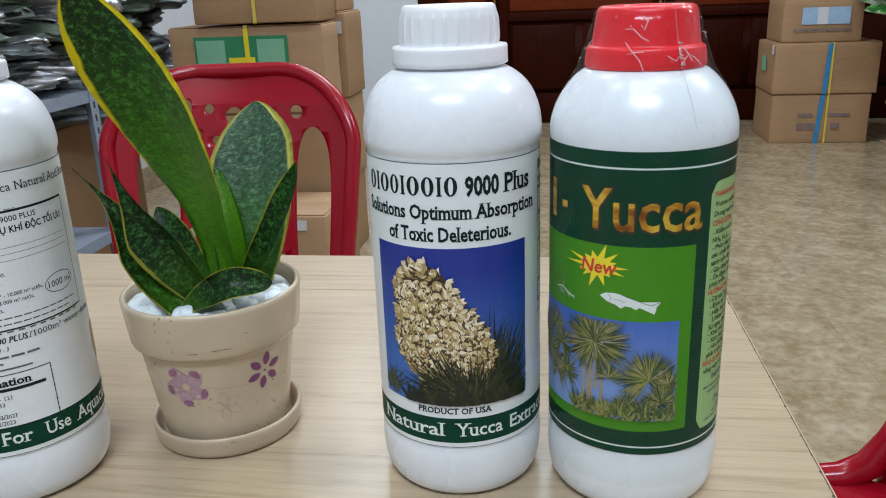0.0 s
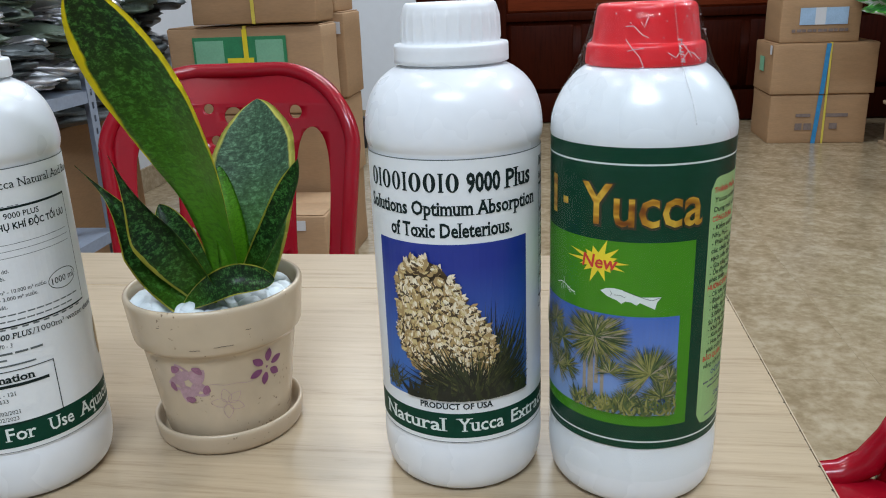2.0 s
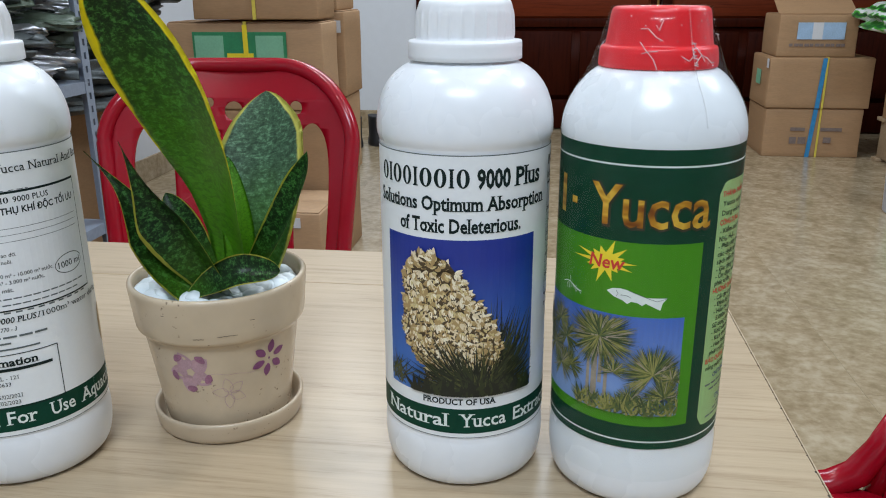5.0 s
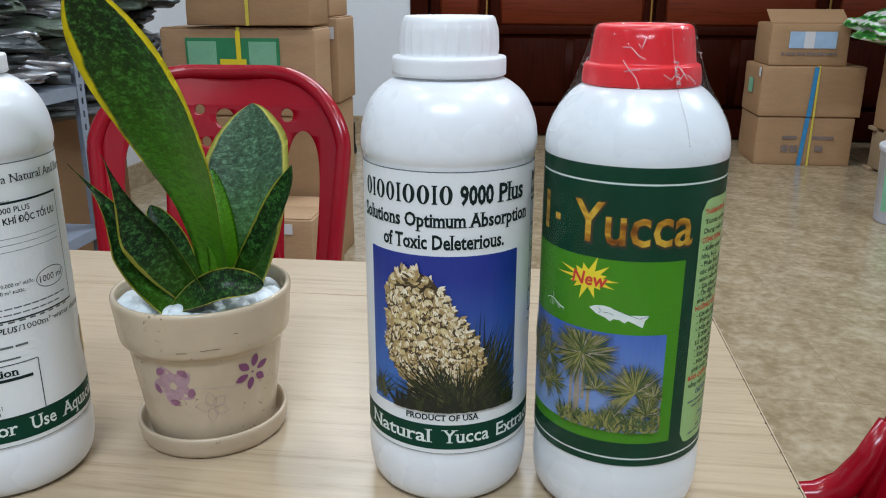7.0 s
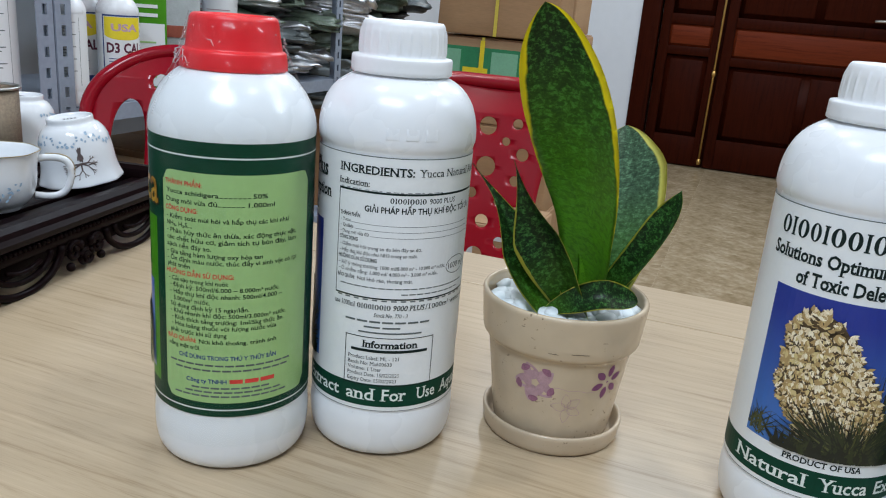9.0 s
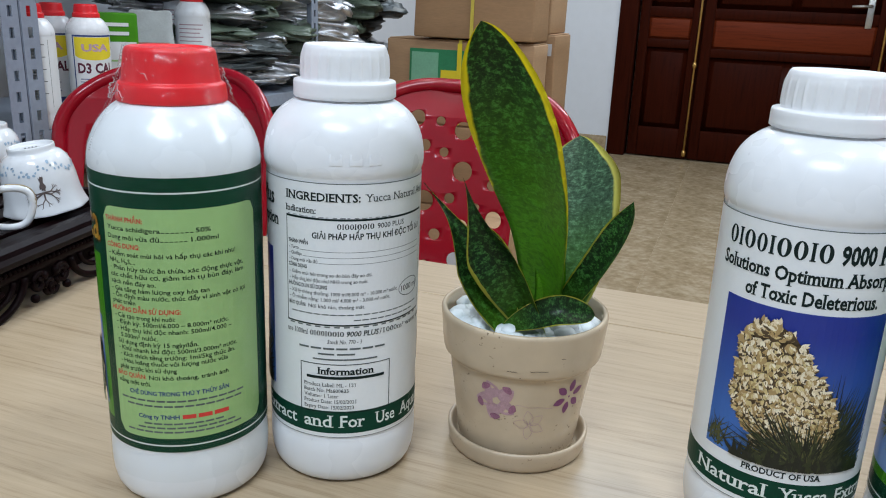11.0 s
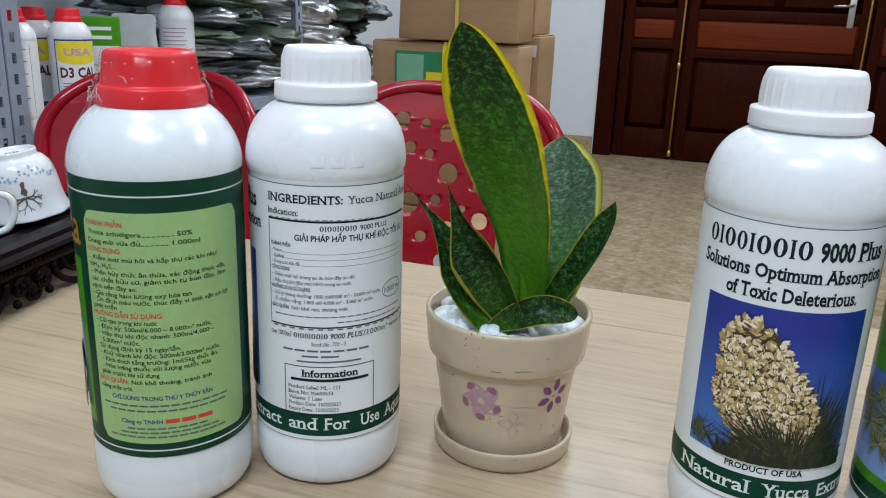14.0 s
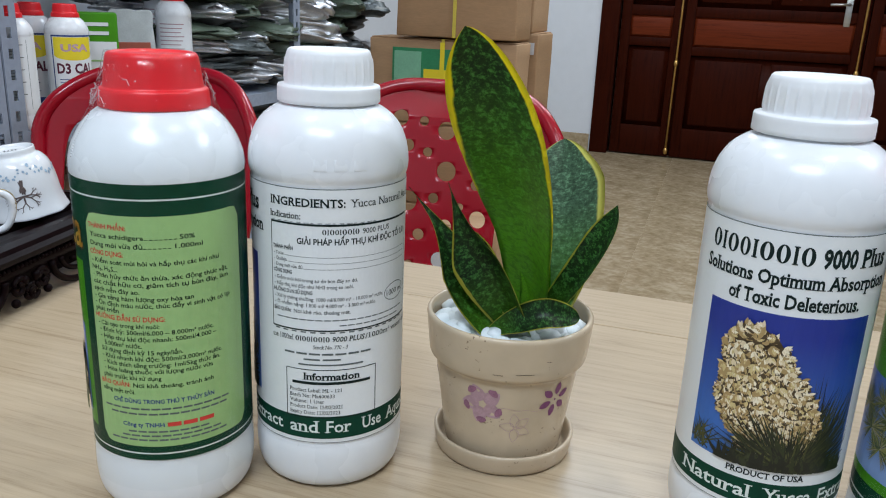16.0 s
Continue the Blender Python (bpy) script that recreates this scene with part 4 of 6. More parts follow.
def red_label(bottle):
    lab = part("label", lathe_bm([(R + 0.0001, 0.0366), (R + 0.0001, 0.1886)], 96), WRAP_GREEN, bottle, "dark green printed label with gold lettering")
    for z_ in (180.3, 40.3):
        bars(lab, [(-180, 179.9, z_, 0.85)], INK_WHITE, 0.0002, "printed_line")
    green = bars(lab, [(-140, 30, 49.5, 95)], MID_GREEN, 0.0002, "printed_field", "bright green field")
    for text, a0, a1 in (("Yucca", -41.5, 33),):
        on_label("letter_rim", text_bm(text, deg(a0 - 0.4), deg(a1 + 0.6), 0.1516, 0.0206, 0.035), DARK_RIM, lab, 0.0003)
        fit_text(lab, text, a0, a1, 152.2, 20, GOLD, 0.00042, 0.012)
    bars(lab, [(-58.5, -53.5, 158.5, 3.4), (-72, -66.5, 152, 19)], GOLD, 0.0004, "gold_bar")
    star = []
    for k in range(28):
        a = 2 * math.pi * k / 28
        rr = (1.0 + 0.32 * math.sin(k * 2.3)) if k % 2 == 0 else 0.50
        star.append((deg(-29.5) + 0.0150 * rr * math.cos(a), 0.1337 + 0.0088 * rr * math.sin(a)))
    fan = [[(deg(-29.5), 0.1337), star[k], star[(k + 1) % 28]] for k in range(28)]
    sb = poly_bm(fan)
    bmesh.ops.remove_doubles(sb, verts=sb.verts[:], dist=1e-6)
    on_label("star", sb, INK_YELLOW, green, 0.0004, "yellow starburst")
    fit_text(green, "New", -40.5, -17, 130.6, 6.6, INK_RED, 0.0006, 0.02, 0.15)
    body = [(0, 0), (0.10, 0.55), (0.24, 0.8), (0.38, 0.75), (0.55, 0.45), (0.74, 0.1), (0.84, -0.05), (1.0, 0.55), (0.93, -0.2), (0.90, -1.25), (0.80, -0.5), (0.66, -0.55), (0.60, -1.0), (0.52, -0.7), (0.42, -0.72), (0.36, -1.15), (0.28, -0.8), (0.12, -0.55)]
    fx = lambda p: (deg(-27.5) + 0.0285 * p[0], 0.1195 - 0.0035 * p[0] + 0.0036 * p[1])
    n = len(body)
    fishtris = [[fx((0.45, 0)), fx(body[k]), fx(body[(k + 1) % n])] for k in range(n)]
    on_label("fish_drawing", shape_bm(fishtris), INK_WHITE, green, 0.0004, "white fish drawing")
    on_label("fish_line", line_bm([fx(p) for p in ((0.16, 0.45), (0.20, 0.0), (0.17, -0.4))] , 0.0002), INK_GREY, green, 0.0006)
    on_label("fish_line", line_bm([fx(p) for p in ((0.24, -0.1), (0.34, 0.0), (0.42, -0.2))], 0.0002), INK_GREY, green, 0.0006)
    on_label("fish_line", line_bm([fx(p) for p in body[3:8]], 0.0002), INK_GREY, green, 0.0006)
    rg = random.Random(5)
    for k in range(11):
        x0, z0 = deg(-60 + k * 1.2), 0.1165 + 0.0012 * math.sin(k * 0.5)
        on_label("shrimp_line", line_bm([(x0, z0), (x0 + rg.uniform(-0.002, 0.002), z0 + rg.uniform(0.001, 0.0035) * rg.choice((-1, 1)))], 0.00022), INK_WHITE, green, 0.0004)
    on_label("shrimp_line", line_bm([(deg(-64 + 2 * k), 0.1165 + 0.0014 * math.sin(k * 0.55)) for k in range(10)], 0.0005), INK_WHITE, green, 0.0004)
    # photo of palms
    lim = (deg(-140), deg(21.5), 0.0556, 0.1075)
    sky = bars(green, [(-140, 21.5, 55.4, 52.4)], SKY_PALE, 0.0003, "picture")
    sky["label"] = "printed photo of yucca palms under blue sky"
    loops, mats = [], []

    def crown(a, z, r, count, w=0.0011, lo=-0.6, hi=3.7):
        w *= 0.6
        for k in range(int(count * 1.9)):
            an = rg.uniform(lo, hi)
            loops.append(blade(deg(a), z, an, r * rg.uniform(0.65, 1.0), w, lim))
            mats.append(rg.choice((0, 1, 1, 2, 2, 3, 4)))

    def trunk(a, z0, z1, w):
        loops.append([(deg(a) - w, z0), (deg(a) + w, z0), (deg(a) + w * 0.8, z1), (deg(a) - w * 0.8, z1)])
        mats.append(4)
    trunk(-33, 0.0556, 0.096, 0.0017), trunk(-29, 0.070, 0.094, 0.0010), trunk(-37.5, 0.0556, 0.086, 0.0010), trunk(-25, 0.0556, 0.085, 0.0010), trunk(-22, 0.083, 0.096, 0.0008)
    for a_, z_, r_ in ((-58, 0.088, 0.013), (-66, 0.096, 0.012), (-52, 0.074, 0.011), (-62, 0.072, 0.013), (-74, 0.080, 0.014), (-84, 0.090, 0.013)):
        crown(a_, z_, r_, 70, 0.0009, -1.2, 4.3)
    crown(-30, 0.0955, 0.0205, 200, 0.0013, -1.5, 4.6)
    crown(-30, 0.0955, 0.012, 120, 0.0013, -1.9, 5.0)
    crown(-20, 0.078, 0.009, 40)
    crown(4, 0.0785, 0.0175, 180, 0.0012, -1.1, 4.2)
    crown(16, 0.076, 0.008, 40), crown(12, 0.066, 0.013, 70), crown(-9, 0.064, 0.009, 50)
    for k in range(240):
        loops.append(blade(deg(rg.uniform(-45, 21)), 0.0556 + rg.uniform(0, 0.006), rg.uniform(0.4, 2.7), rg.uniform(0.004, 0.010), 0.0010, lim))
        mats.append(rg.choice((0, 1, 2, 3)))
    on_label("palm_print", shape_bm(loops, 0, None, mats), PALMS, sky, 0.0004)
    # pale panel with the directions
    bm = bmesh.new()
    a0, a1, z0, z1, c = 39.5, 152, 45.0, 172.5, 6.0
    na = 28
    edge = []
    for k in range(na + 1):
        a = a0 + (a1 - a0) * k / na
        q = max(0.0, c - min(a - a0, a1 - a) * 0.773)
        dz = c - math.sqrt(max(0.0, c * c - q * q))
        edge.append((a, dz))
    for (aa, da), (ab, db) in zip(edge, edge[1:]):
        bm.faces.new([bm.verts.new((deg(a), 0, z / 1000)) for a, z in ((aa, z0 + da), (ab, z0 + db), (ab, z1 - db), (aa, z1 - da))])
    pan = on_label("printed_panel", bm, PALE_GREEN, lab, 0.00025, "pale green panel of directions")
    lines = [("THÀNH PHẦN:", 42, 71, 165.0, INK_RED), ("Yucca schidigera", 43, 82, 160.4, INK), ("50%", 104, 114, 160.4, INK), ("Dung môi vừa đủ", 43, 81, 155.8, INK), ("1.000ml", 101, 119, 155.8, INK), ("CÔNG DỤNG:", 42, 68, 151.2, INK_RED),
             ("- Kiểm soát mùi hôi và hấp thụ các khí như", 43, 131, 147.0, INK), ("NH₃, H₂S,...", 43, 64, 143.2, INK), ("- Phân hủy thức ăn thừa, xác động thực vật,", 43, 138, 139.4, INK), ("các chất hữu cơ, giảm tích tụ bùn đáy, làm", 43, 138, 135.6, INK), ("sạch nền đáy ao.", 43, 77, 131.8, INK),
             ("- Gia tăng hàm lượng oxy hòa tan", 43, 111, 128.0, INK), ("- Ổn định màu nước, thúc đẩy vi sinh vật có lợi", 43, 139, 124.4, INK), ("phát triển", 43, 62, 121.0, INK), ("HƯỚNG DẪN SỬ DỤNG:", 42, 92, 117.0, INK_RED), ("- Cải tạo trong khí nuôi:", 44, 88, 113.2, INK),
             ("- Định kỳ: 500ml/6.000 – 8.000m³ nước.", 45, 124, 109.6, INK), ("- Hấp thụ khí độc nhanh: 500ml/4.000 –", 45, 126, 105.9, INK), ("5.000m³ nước.", 48, 76, 102.2, INK), ("Sử dụng định kỳ 15 ngày/lần.", 45, 102, 98.6, INK), ("- Khử nhanh khí độc: 500ml/3.000m³ nước.", 45, 130, 95.0, INK),
             ("- Kích thích tăng trưởng: 1ml/5kg thức ăn.", 46, 128, 91.4, INK), ("- Hòa loãng thuốc với lượng nước vừa", 46, 122, 87.8, INK), ("phải trước khi sử dụng", 45, 87, 84.0, INK), ("BẢO QUẢN:", 42, 66, 79.8, INK_RED), ("Nơi khô thoáng, tránh ánh", 68, 122, 79.8, INK), ("nắng mặt trời.", 43, 69, 75.8, INK),
             ("CHỈ DÙNG TRONG THÚ Y THỦY SẢN", 52, 122, 70.6, INK_NAVY), ("Công ty TNHH", 58, 87, 56.8, INK_NAVY)]
    for text, b0, b1, z, mat in lines:
        fit_text(pan, text, b0, b1, z, 2.5 if mat in (INK, INK_NAVY) else 2.6, mat, 0.00035, 0.010 if mat is INK else 0.022)
    bars(pan, [(82.5 + 3 * k, 84.5 + 3 * k, 160.4, 0.35) for k in range(7)] + [(81.5 + 3 * k, 83.5 + 3 * k, 155.8, 0.35) for k in range(6)], INK, 0.00035, "dotted_line")
    bars(pan, [(44 + 7 * k, 50 + 7 * k, 66.8, 1.0) for k in range(13)] + [(49 + 7 * k, 55 + 7 * k, 63.8, 1.0) for k in range(12)], INK_GREY, 0.00035, "print_bar")
    bars(pan, [(89, 98, 56.8, 2.4), (99.5, 109, 56.8, 2.4), (110.5, 121, 56.8, 2.4)], INK_RED, 0.00035, "print_bar")
    bars(pan, [(62 + 7 * k, 68 + 7 * k, 53.4, 1.0) for k in range(8)] + [(57 + 7 * k, 63 + 7 * k, 50.9, 1.0) for k in range(10)] + [(48 + 7 * k, 54 + 7 * k, 48.4, 1.0) for k in range(12)], INK_GREY, 0.00035, "print_bar")


white_bottle = thing("bottle", pose(0.0, 0.400, TOP, 0, 0, 2.5), "white one-litre plastic bottle with a printed paper label", "bottle", "bottles on the table")
bottle_body(WHITE_PROFILE, white_bottle)
white_cap(white_bottle)
white_label(white_bottle)
tagged(copy_thing(white_bottle, pose(-0.2519, 0.3694, TOP, 0, 0, -91.0)), "white plastic bottle turned to its ingredients label")
red_bottle = thing("bottle", pose(0.0938, 0.3944, TOP), "white bottle with a red cap, green label and shrink film", "bottle", "bottles on the table")
bottle_body(RED_PROFILE, red_bottle)
red_cap(red_bottle)
red_label(red_bottle)
film(red_bottle)
tagged(copy_thing(red_bottle, pose(-0.3243, 0.3127, TOP, 0, 0, -56.0)), "red-capped bottle in shrink film turned to its pale green panel")


# ---- plant ----
POT = (-0.1536, 0.4276)
POT_PROFILE = mm([(0, 5.5), (36.5, 5.5), (38.0, 6.5), (38.6, 9), (42.5, 38), (45.6, 60), (46.4, 64.2), (49.6, 66.2), (50.6, 69), (52.6, 90), (52.9, 92.6), (52.2, 94.2), (50.6, 94.6), (49.2, 93.4), (48.6, 88), (47.5, 80), (46.5, 72), (0, 72)])


def pot_radius(z):
    for (a, b), (c, d) in zip(POT_PROFILE[2:], POT_PROFILE[3:11]):
        if b <= z <= d:
            return a + (c - a) * (z - b) / max(1e-6, d - b)
    return 0.045


pot = thing("flower_pot", pose(*POT, TOP), "cream glazed flower pot with painted violet flowers", "pot")
part("pot", lathe_bm(POT_PROFILE[:2] + rounded(POT_PROFILE[2:16], 1) + POT_PROFILE[16:], 96), CERAMIC, pot)
part("soil", lathe_bm(mm([(0, 83), (20, 83), (40, 82), (47.3, 81)]), 40), SOIL, pot, "dark soil")
saucer = thing("saucer", pose(POT[0] + 0.0008, POT[1] - 0.001, TOP), "cream glazed saucer with dirty rim under the pot", "saucer")
part("dish", lathe_bm(rounded(mm([(0, 3), (38, 3), (40.5, 5), (42.8, 12.5), (43.8, 14.0), (45.2, 14.2), (46.0, 12.8), (45.2, 7), (44.4, 2.5), (42.5, 0.2), (38, 0), (0, 0.4)]), 1), 96), CERAMIC_DARK, saucer)


def on_pot(name, bm, material, a, z, lift=0.00025, label=""):
    """Lays a flat drawing on the pot, about the angle a (degrees) and height z."""
    for v in bm.verts:
        r = pot_radius(v.co.z + z)
        ang = math.radians(a) + v.co.x / 0.0445
        v.co = ((r + lift) * math.sin(ang), -(r + lift) * math.cos(ang), v.co.z + z)
    return part(name, bm, material, pot, label, smooth=False)


for k, ang in enumerate((115, 40, -35, -105, 185)):
    on_pot("painted_petal", poly_bm([petal_loop(math.radians(ang), 0.0022, 0.0142, 0.0050, 10)]), INK_MAUVE, -4, 0.0475, 0.0002)
    on_pot("petal_tip", poly_bm([petal_loop(math.radians(ang + 12), 0.0092, 0.0138, 0.0034)]), INK_LILAC, -4, 0.0475, 0.0004)
for ang in (80, 20, -40, -100, -160, 140):
    on_pot("painted_petal", poly_bm([petal_loop(math.radians(ang), 0.0036, 0.0120, 0.0024, tipw=1.0)]), INK_PURPLE, 57, 0.0498, 0.0003)
on_pot("flower_eye", poly_bm([petal_loop(0, -0.0008, 0.0008, 0.0008)]), INK_PURPLE, 57, 0.0498, 0.0003)
for ang in (80, 20, -100, 140):
    on_pot("painted_petal", poly_bm([petal_loop(math.radians(ang), 0.0018, 0.0105, 0.0024)]), INK_PURPLE, -78, 0.049, 0.0003)


for ang in (100, 40, -25, -95, 170):
    lp = petal_loop(math.radians(ang), 0.001, 0.0105, 0.003)
    on_pot("outline_petal", line_bm(lp + lp[:1], 0.00025), INK_MAUVE, 24, 0.0325, 0.0003)
on_pot("painted_stem", line_bm([(0.012 + 0.002 * k, 0.001 - 0.0002 * k + 0.0004 * math.sin(k)) for k in range(14)], 0.00022), INK_MAUVE, -4, 0.0455, 0.0003)
rng = random.Random(9)
for a0, w, z in ((8, 6, 0.0715), (26, 11, 0.0725), (42, 3, 0.080), (-14, 2, 0.085)):
    on_pot("glaze_crack", line_bm([(math.radians(w) * 0.05 * (k / 8 - 0.5), 0.0002 * rng.uniform(-1, 1)) for k in range(9)], 0.0003), SOIL, a0, z, 0.0003)


def leaf(name, pts, width, facing, cup=0.25, label="", wave=0.0, peak=0.45, n=28, seed=0, root=0.45, mat=None, sharp=1.8, blunt=0.9, skew=0.0, fade=0.0):
    """A blade along a smooth line through pts; facing: the way its upper face looks; width: the greatest, in metres."""
    P = [Vector(p) for p in pts]

    def at(t):
        x = t * (len(P) - 1)
        i = min(int(x), len(P) - 2)
        f = x - i
        p0, p1, p2, p3 = P[max(i - 1, 0)], P[i], P[i + 1], P[min(i + 2, len(P) - 1)]
        return 0.5 * (2 * p1 + (p2 - p0) * f + (2 * p0 - 5 * p1 + 4 * p2 - p3) * f * f + (3 * p1 - p0 - 3 * p2 + p3) * f ** 3)
    bm = bmesh.new()
    uvl = bm.loops.layers.uv.new("UVMap")
    m_ = 10
    rows_ = []
    F = [Vector(f) for f in (facing if isinstance(facing, list) else [facing, facing])]
    for i in range(n + 1):
        t = i / n
        c = at(t)
        d = (at(min(1, t + 0.01)) - at(max(0, t - 0.01))).normalized()
        x = t * (len(F) - 1)
        k = min(int(x), len(F) - 2)
        up = F[k].lerp(F[k + 1], x - k)
        side = d.cross(up).normalized()
        nrm = side.cross(d).normalized()
        if t < peak:
            w = root + (1 - root) * math.sin(math.pi / 2 * t / peak)
        else:
            q = (t - peak) / (1 - peak)
            w = max(0.0, 1 - q ** sharp) ** blunt
        w = max(w * width / 2, 0.00025)
        row = []
        for j in range(m_ + 1):
            u = -1 + 2 * j / m_
            wob = wave * w * math.sin(9 * t + 2.0 * u + seed) * abs(u)
            p = c + side * (u * w) + nrm * (cup * w * (abs(u) ** 1.7) + wob)
            row.append((bm.verts.new(p), (abs(u) + skew * u - fade * max(0.0, 0.80 - t), t)))
        rows_.append(row)
    for a, b in zip(rows_, rows_[1:]):
        for j in range(m_):
            quad = (a[j], a[j + 1], b[j + 1], b[j])
            f = bm.faces.new([q[0] for q in quad])
            for lp, q in zip(f.loops, quad):
                lp[uvl].uv = q[1]
    bmesh.ops.solidify(bm, geom=bm.faces[:], thickness=-0.0011)
    return part(name, bm, mat or LEAF_DARK, plant, label)


plant = thing("snake_plant", pose(0, 0, 0), "variegated snake plant with yellow-edged green leaves", "plant")
cx, cy = POT
leaf("leaf", [(-0.1445, 0.430, 0.834), (-0.1405, 0.424, 0.866), (-0.143, 0.412, 0.905), (-0.1522, 0.395, 0.950), (-0.1635, 0.372, 0.993), (-0.169, 0.3535, 1.018)], 0.0605, [(-0.9, -1, 0.2), (-0.8, -1, 0.2), (-0.3, -1, 0.3), (0.1, -1, 0.4)], 0.24, "tall broad arching leaf", mat=LEAF_TALL, peak=0.52, n=52, root=0.55, sharp=2.0, skew=0.04, fade=0.52)
leaf("leaf", [(-0.136, 0.440, 0.834), (-0.131, 0.447, 0.866), (-0.1320, 0.463, 0.900), (-0.1380, 0.484, 0.928), (-0.1411, 0.4995, 0.944)], 0.060, (-0.15, -1, 0.25), 0.20, "blue-green pointed leaf", mat=LEAF_GREY, peak=0.62, n=40, root=0.40, sharp=1.25, blunt=1.0, skew=0.06, fade=0.22)
leaf("leaf", [(-0.141, 0.428, 0.834), (-0.139, 0.430, 0.862), (-0.147, 0.445, 0.890), (-0.156, 0.462, 0.908)], 0.019, (0.2, -1, 0.2), 0.2, "young bright green leaf", mat=LEAF_FRESH, peak=0.4, root=0.7)
leaf("leaf", [(-0.137, 0.424, 0.838), (-0.124, 0.423, 0.854), (-0.107, 0.424, 0.882), (-0.0960, 0.427, 0.906), (-0.0935, 0.4285, 0.919)], 0.0215, (-0.7, -0.9, 0.35), 0.45, "narrow leaf with a brown tip", sharp=1.7, peak=0.62, root=0.42, blunt=1.3, wave=0.06)
leaf("leaf", [(-0.158, 0.396, 0.840), (-0.143, 0.393, 0.8495), (-0.125, 0.394, 0.857), (-0.106, 0.404, 0.8545)], 0.0185, (0.15, -0.75, 0.6), 0.35, "short leaf lying over the pebbles", peak=0.62, root=0.22, sharp=2.4, blunt=0.8)
leaf("leaf", [(-0.140, 0.406, 0.838), (-0.153, 0.398, 0.864), (-0.1685, 0.394, 0.891), (-0.179, 0.391, 0.912), (-0.1864, 0.3905, 0.9298)], 0.031, (-0.3, -1, 0.1), 0.55, "curled dark leaf", sharp=1.25, blunt=2.2, peak=0.45, root=0.55, wave=0.10, n=36)
leaf("leaf", [(-0.154, 0.399, 0.838), (-0.171, 0.401, 0.858), (-0.184, 0.403, 0.881), (-0.1985, 0.405, 0.902), (-0.2168, 0.4062, 0.9209)], 0.027, (0.55, -0.9, 0.2), 0.65, "curled dark outer leaf", sharp=1.15, blunt=2.2, peak=0.42, root=0.6, wave=0.10, seed=2, n=36)
leaf("leaf", [(-0.160, 0.436, 0.836), (-0.172, 0.437, 0.858), (-0.182, 0.440, 0.876), (-0.190, 0.444, 0.888)], 0.022, (0.3, -1, 0.3), 0.3, "short dark rear leaf", peak=0.45, root=0.6)

rng = random.Random(2)
pebbles = []
for v in range(5):
    bm = bmesh.new()
    bmesh.ops.create_icosphere(bm, subdivisions=2, radius=1)
    for q in bm.verts:
        n_ = noise.noise(q.co * 0.9 + Vector((v * 7.3, 1, 2)))
        q.co = q.co * (1 + 0.28 * n_)
    me = bpy.data.meshes.new("pebble")
    bm.to_mesh(me)
    bm.free()
    for p in me.polygons:
        p.use_smooth = True
    me.materials.append(PEBBLE)
    pebbles.append(me)
for k in range(170):
    a, rr = rng.uniform(0, 2 * math.pi), 0.0455 * math.sqrt(rng.uniform(0.15, 0.90))
    s = rng.uniform(0.0042, 0.0072)
    ob = new("pebble", rng.choice(pebbles))
    z = TOP + 0.0835 + rng.uniform(0, 0.004) + (0.0025 if k > 110 else 0)
    ob.matrix_basis = pose(cx + rr * math.cos(a), cy + rr * math.sin(a), z, rng.uniform(-25, 25), rng.uniform(-25, 25), rng.uniform(0, 360)) @ Matrix.Diagonal((s * 1.25, s, s * 0.72, 1))
    tagged(ob, "smooth white pebble on the soil of the pot", "pebble", "pebbles in the pot")


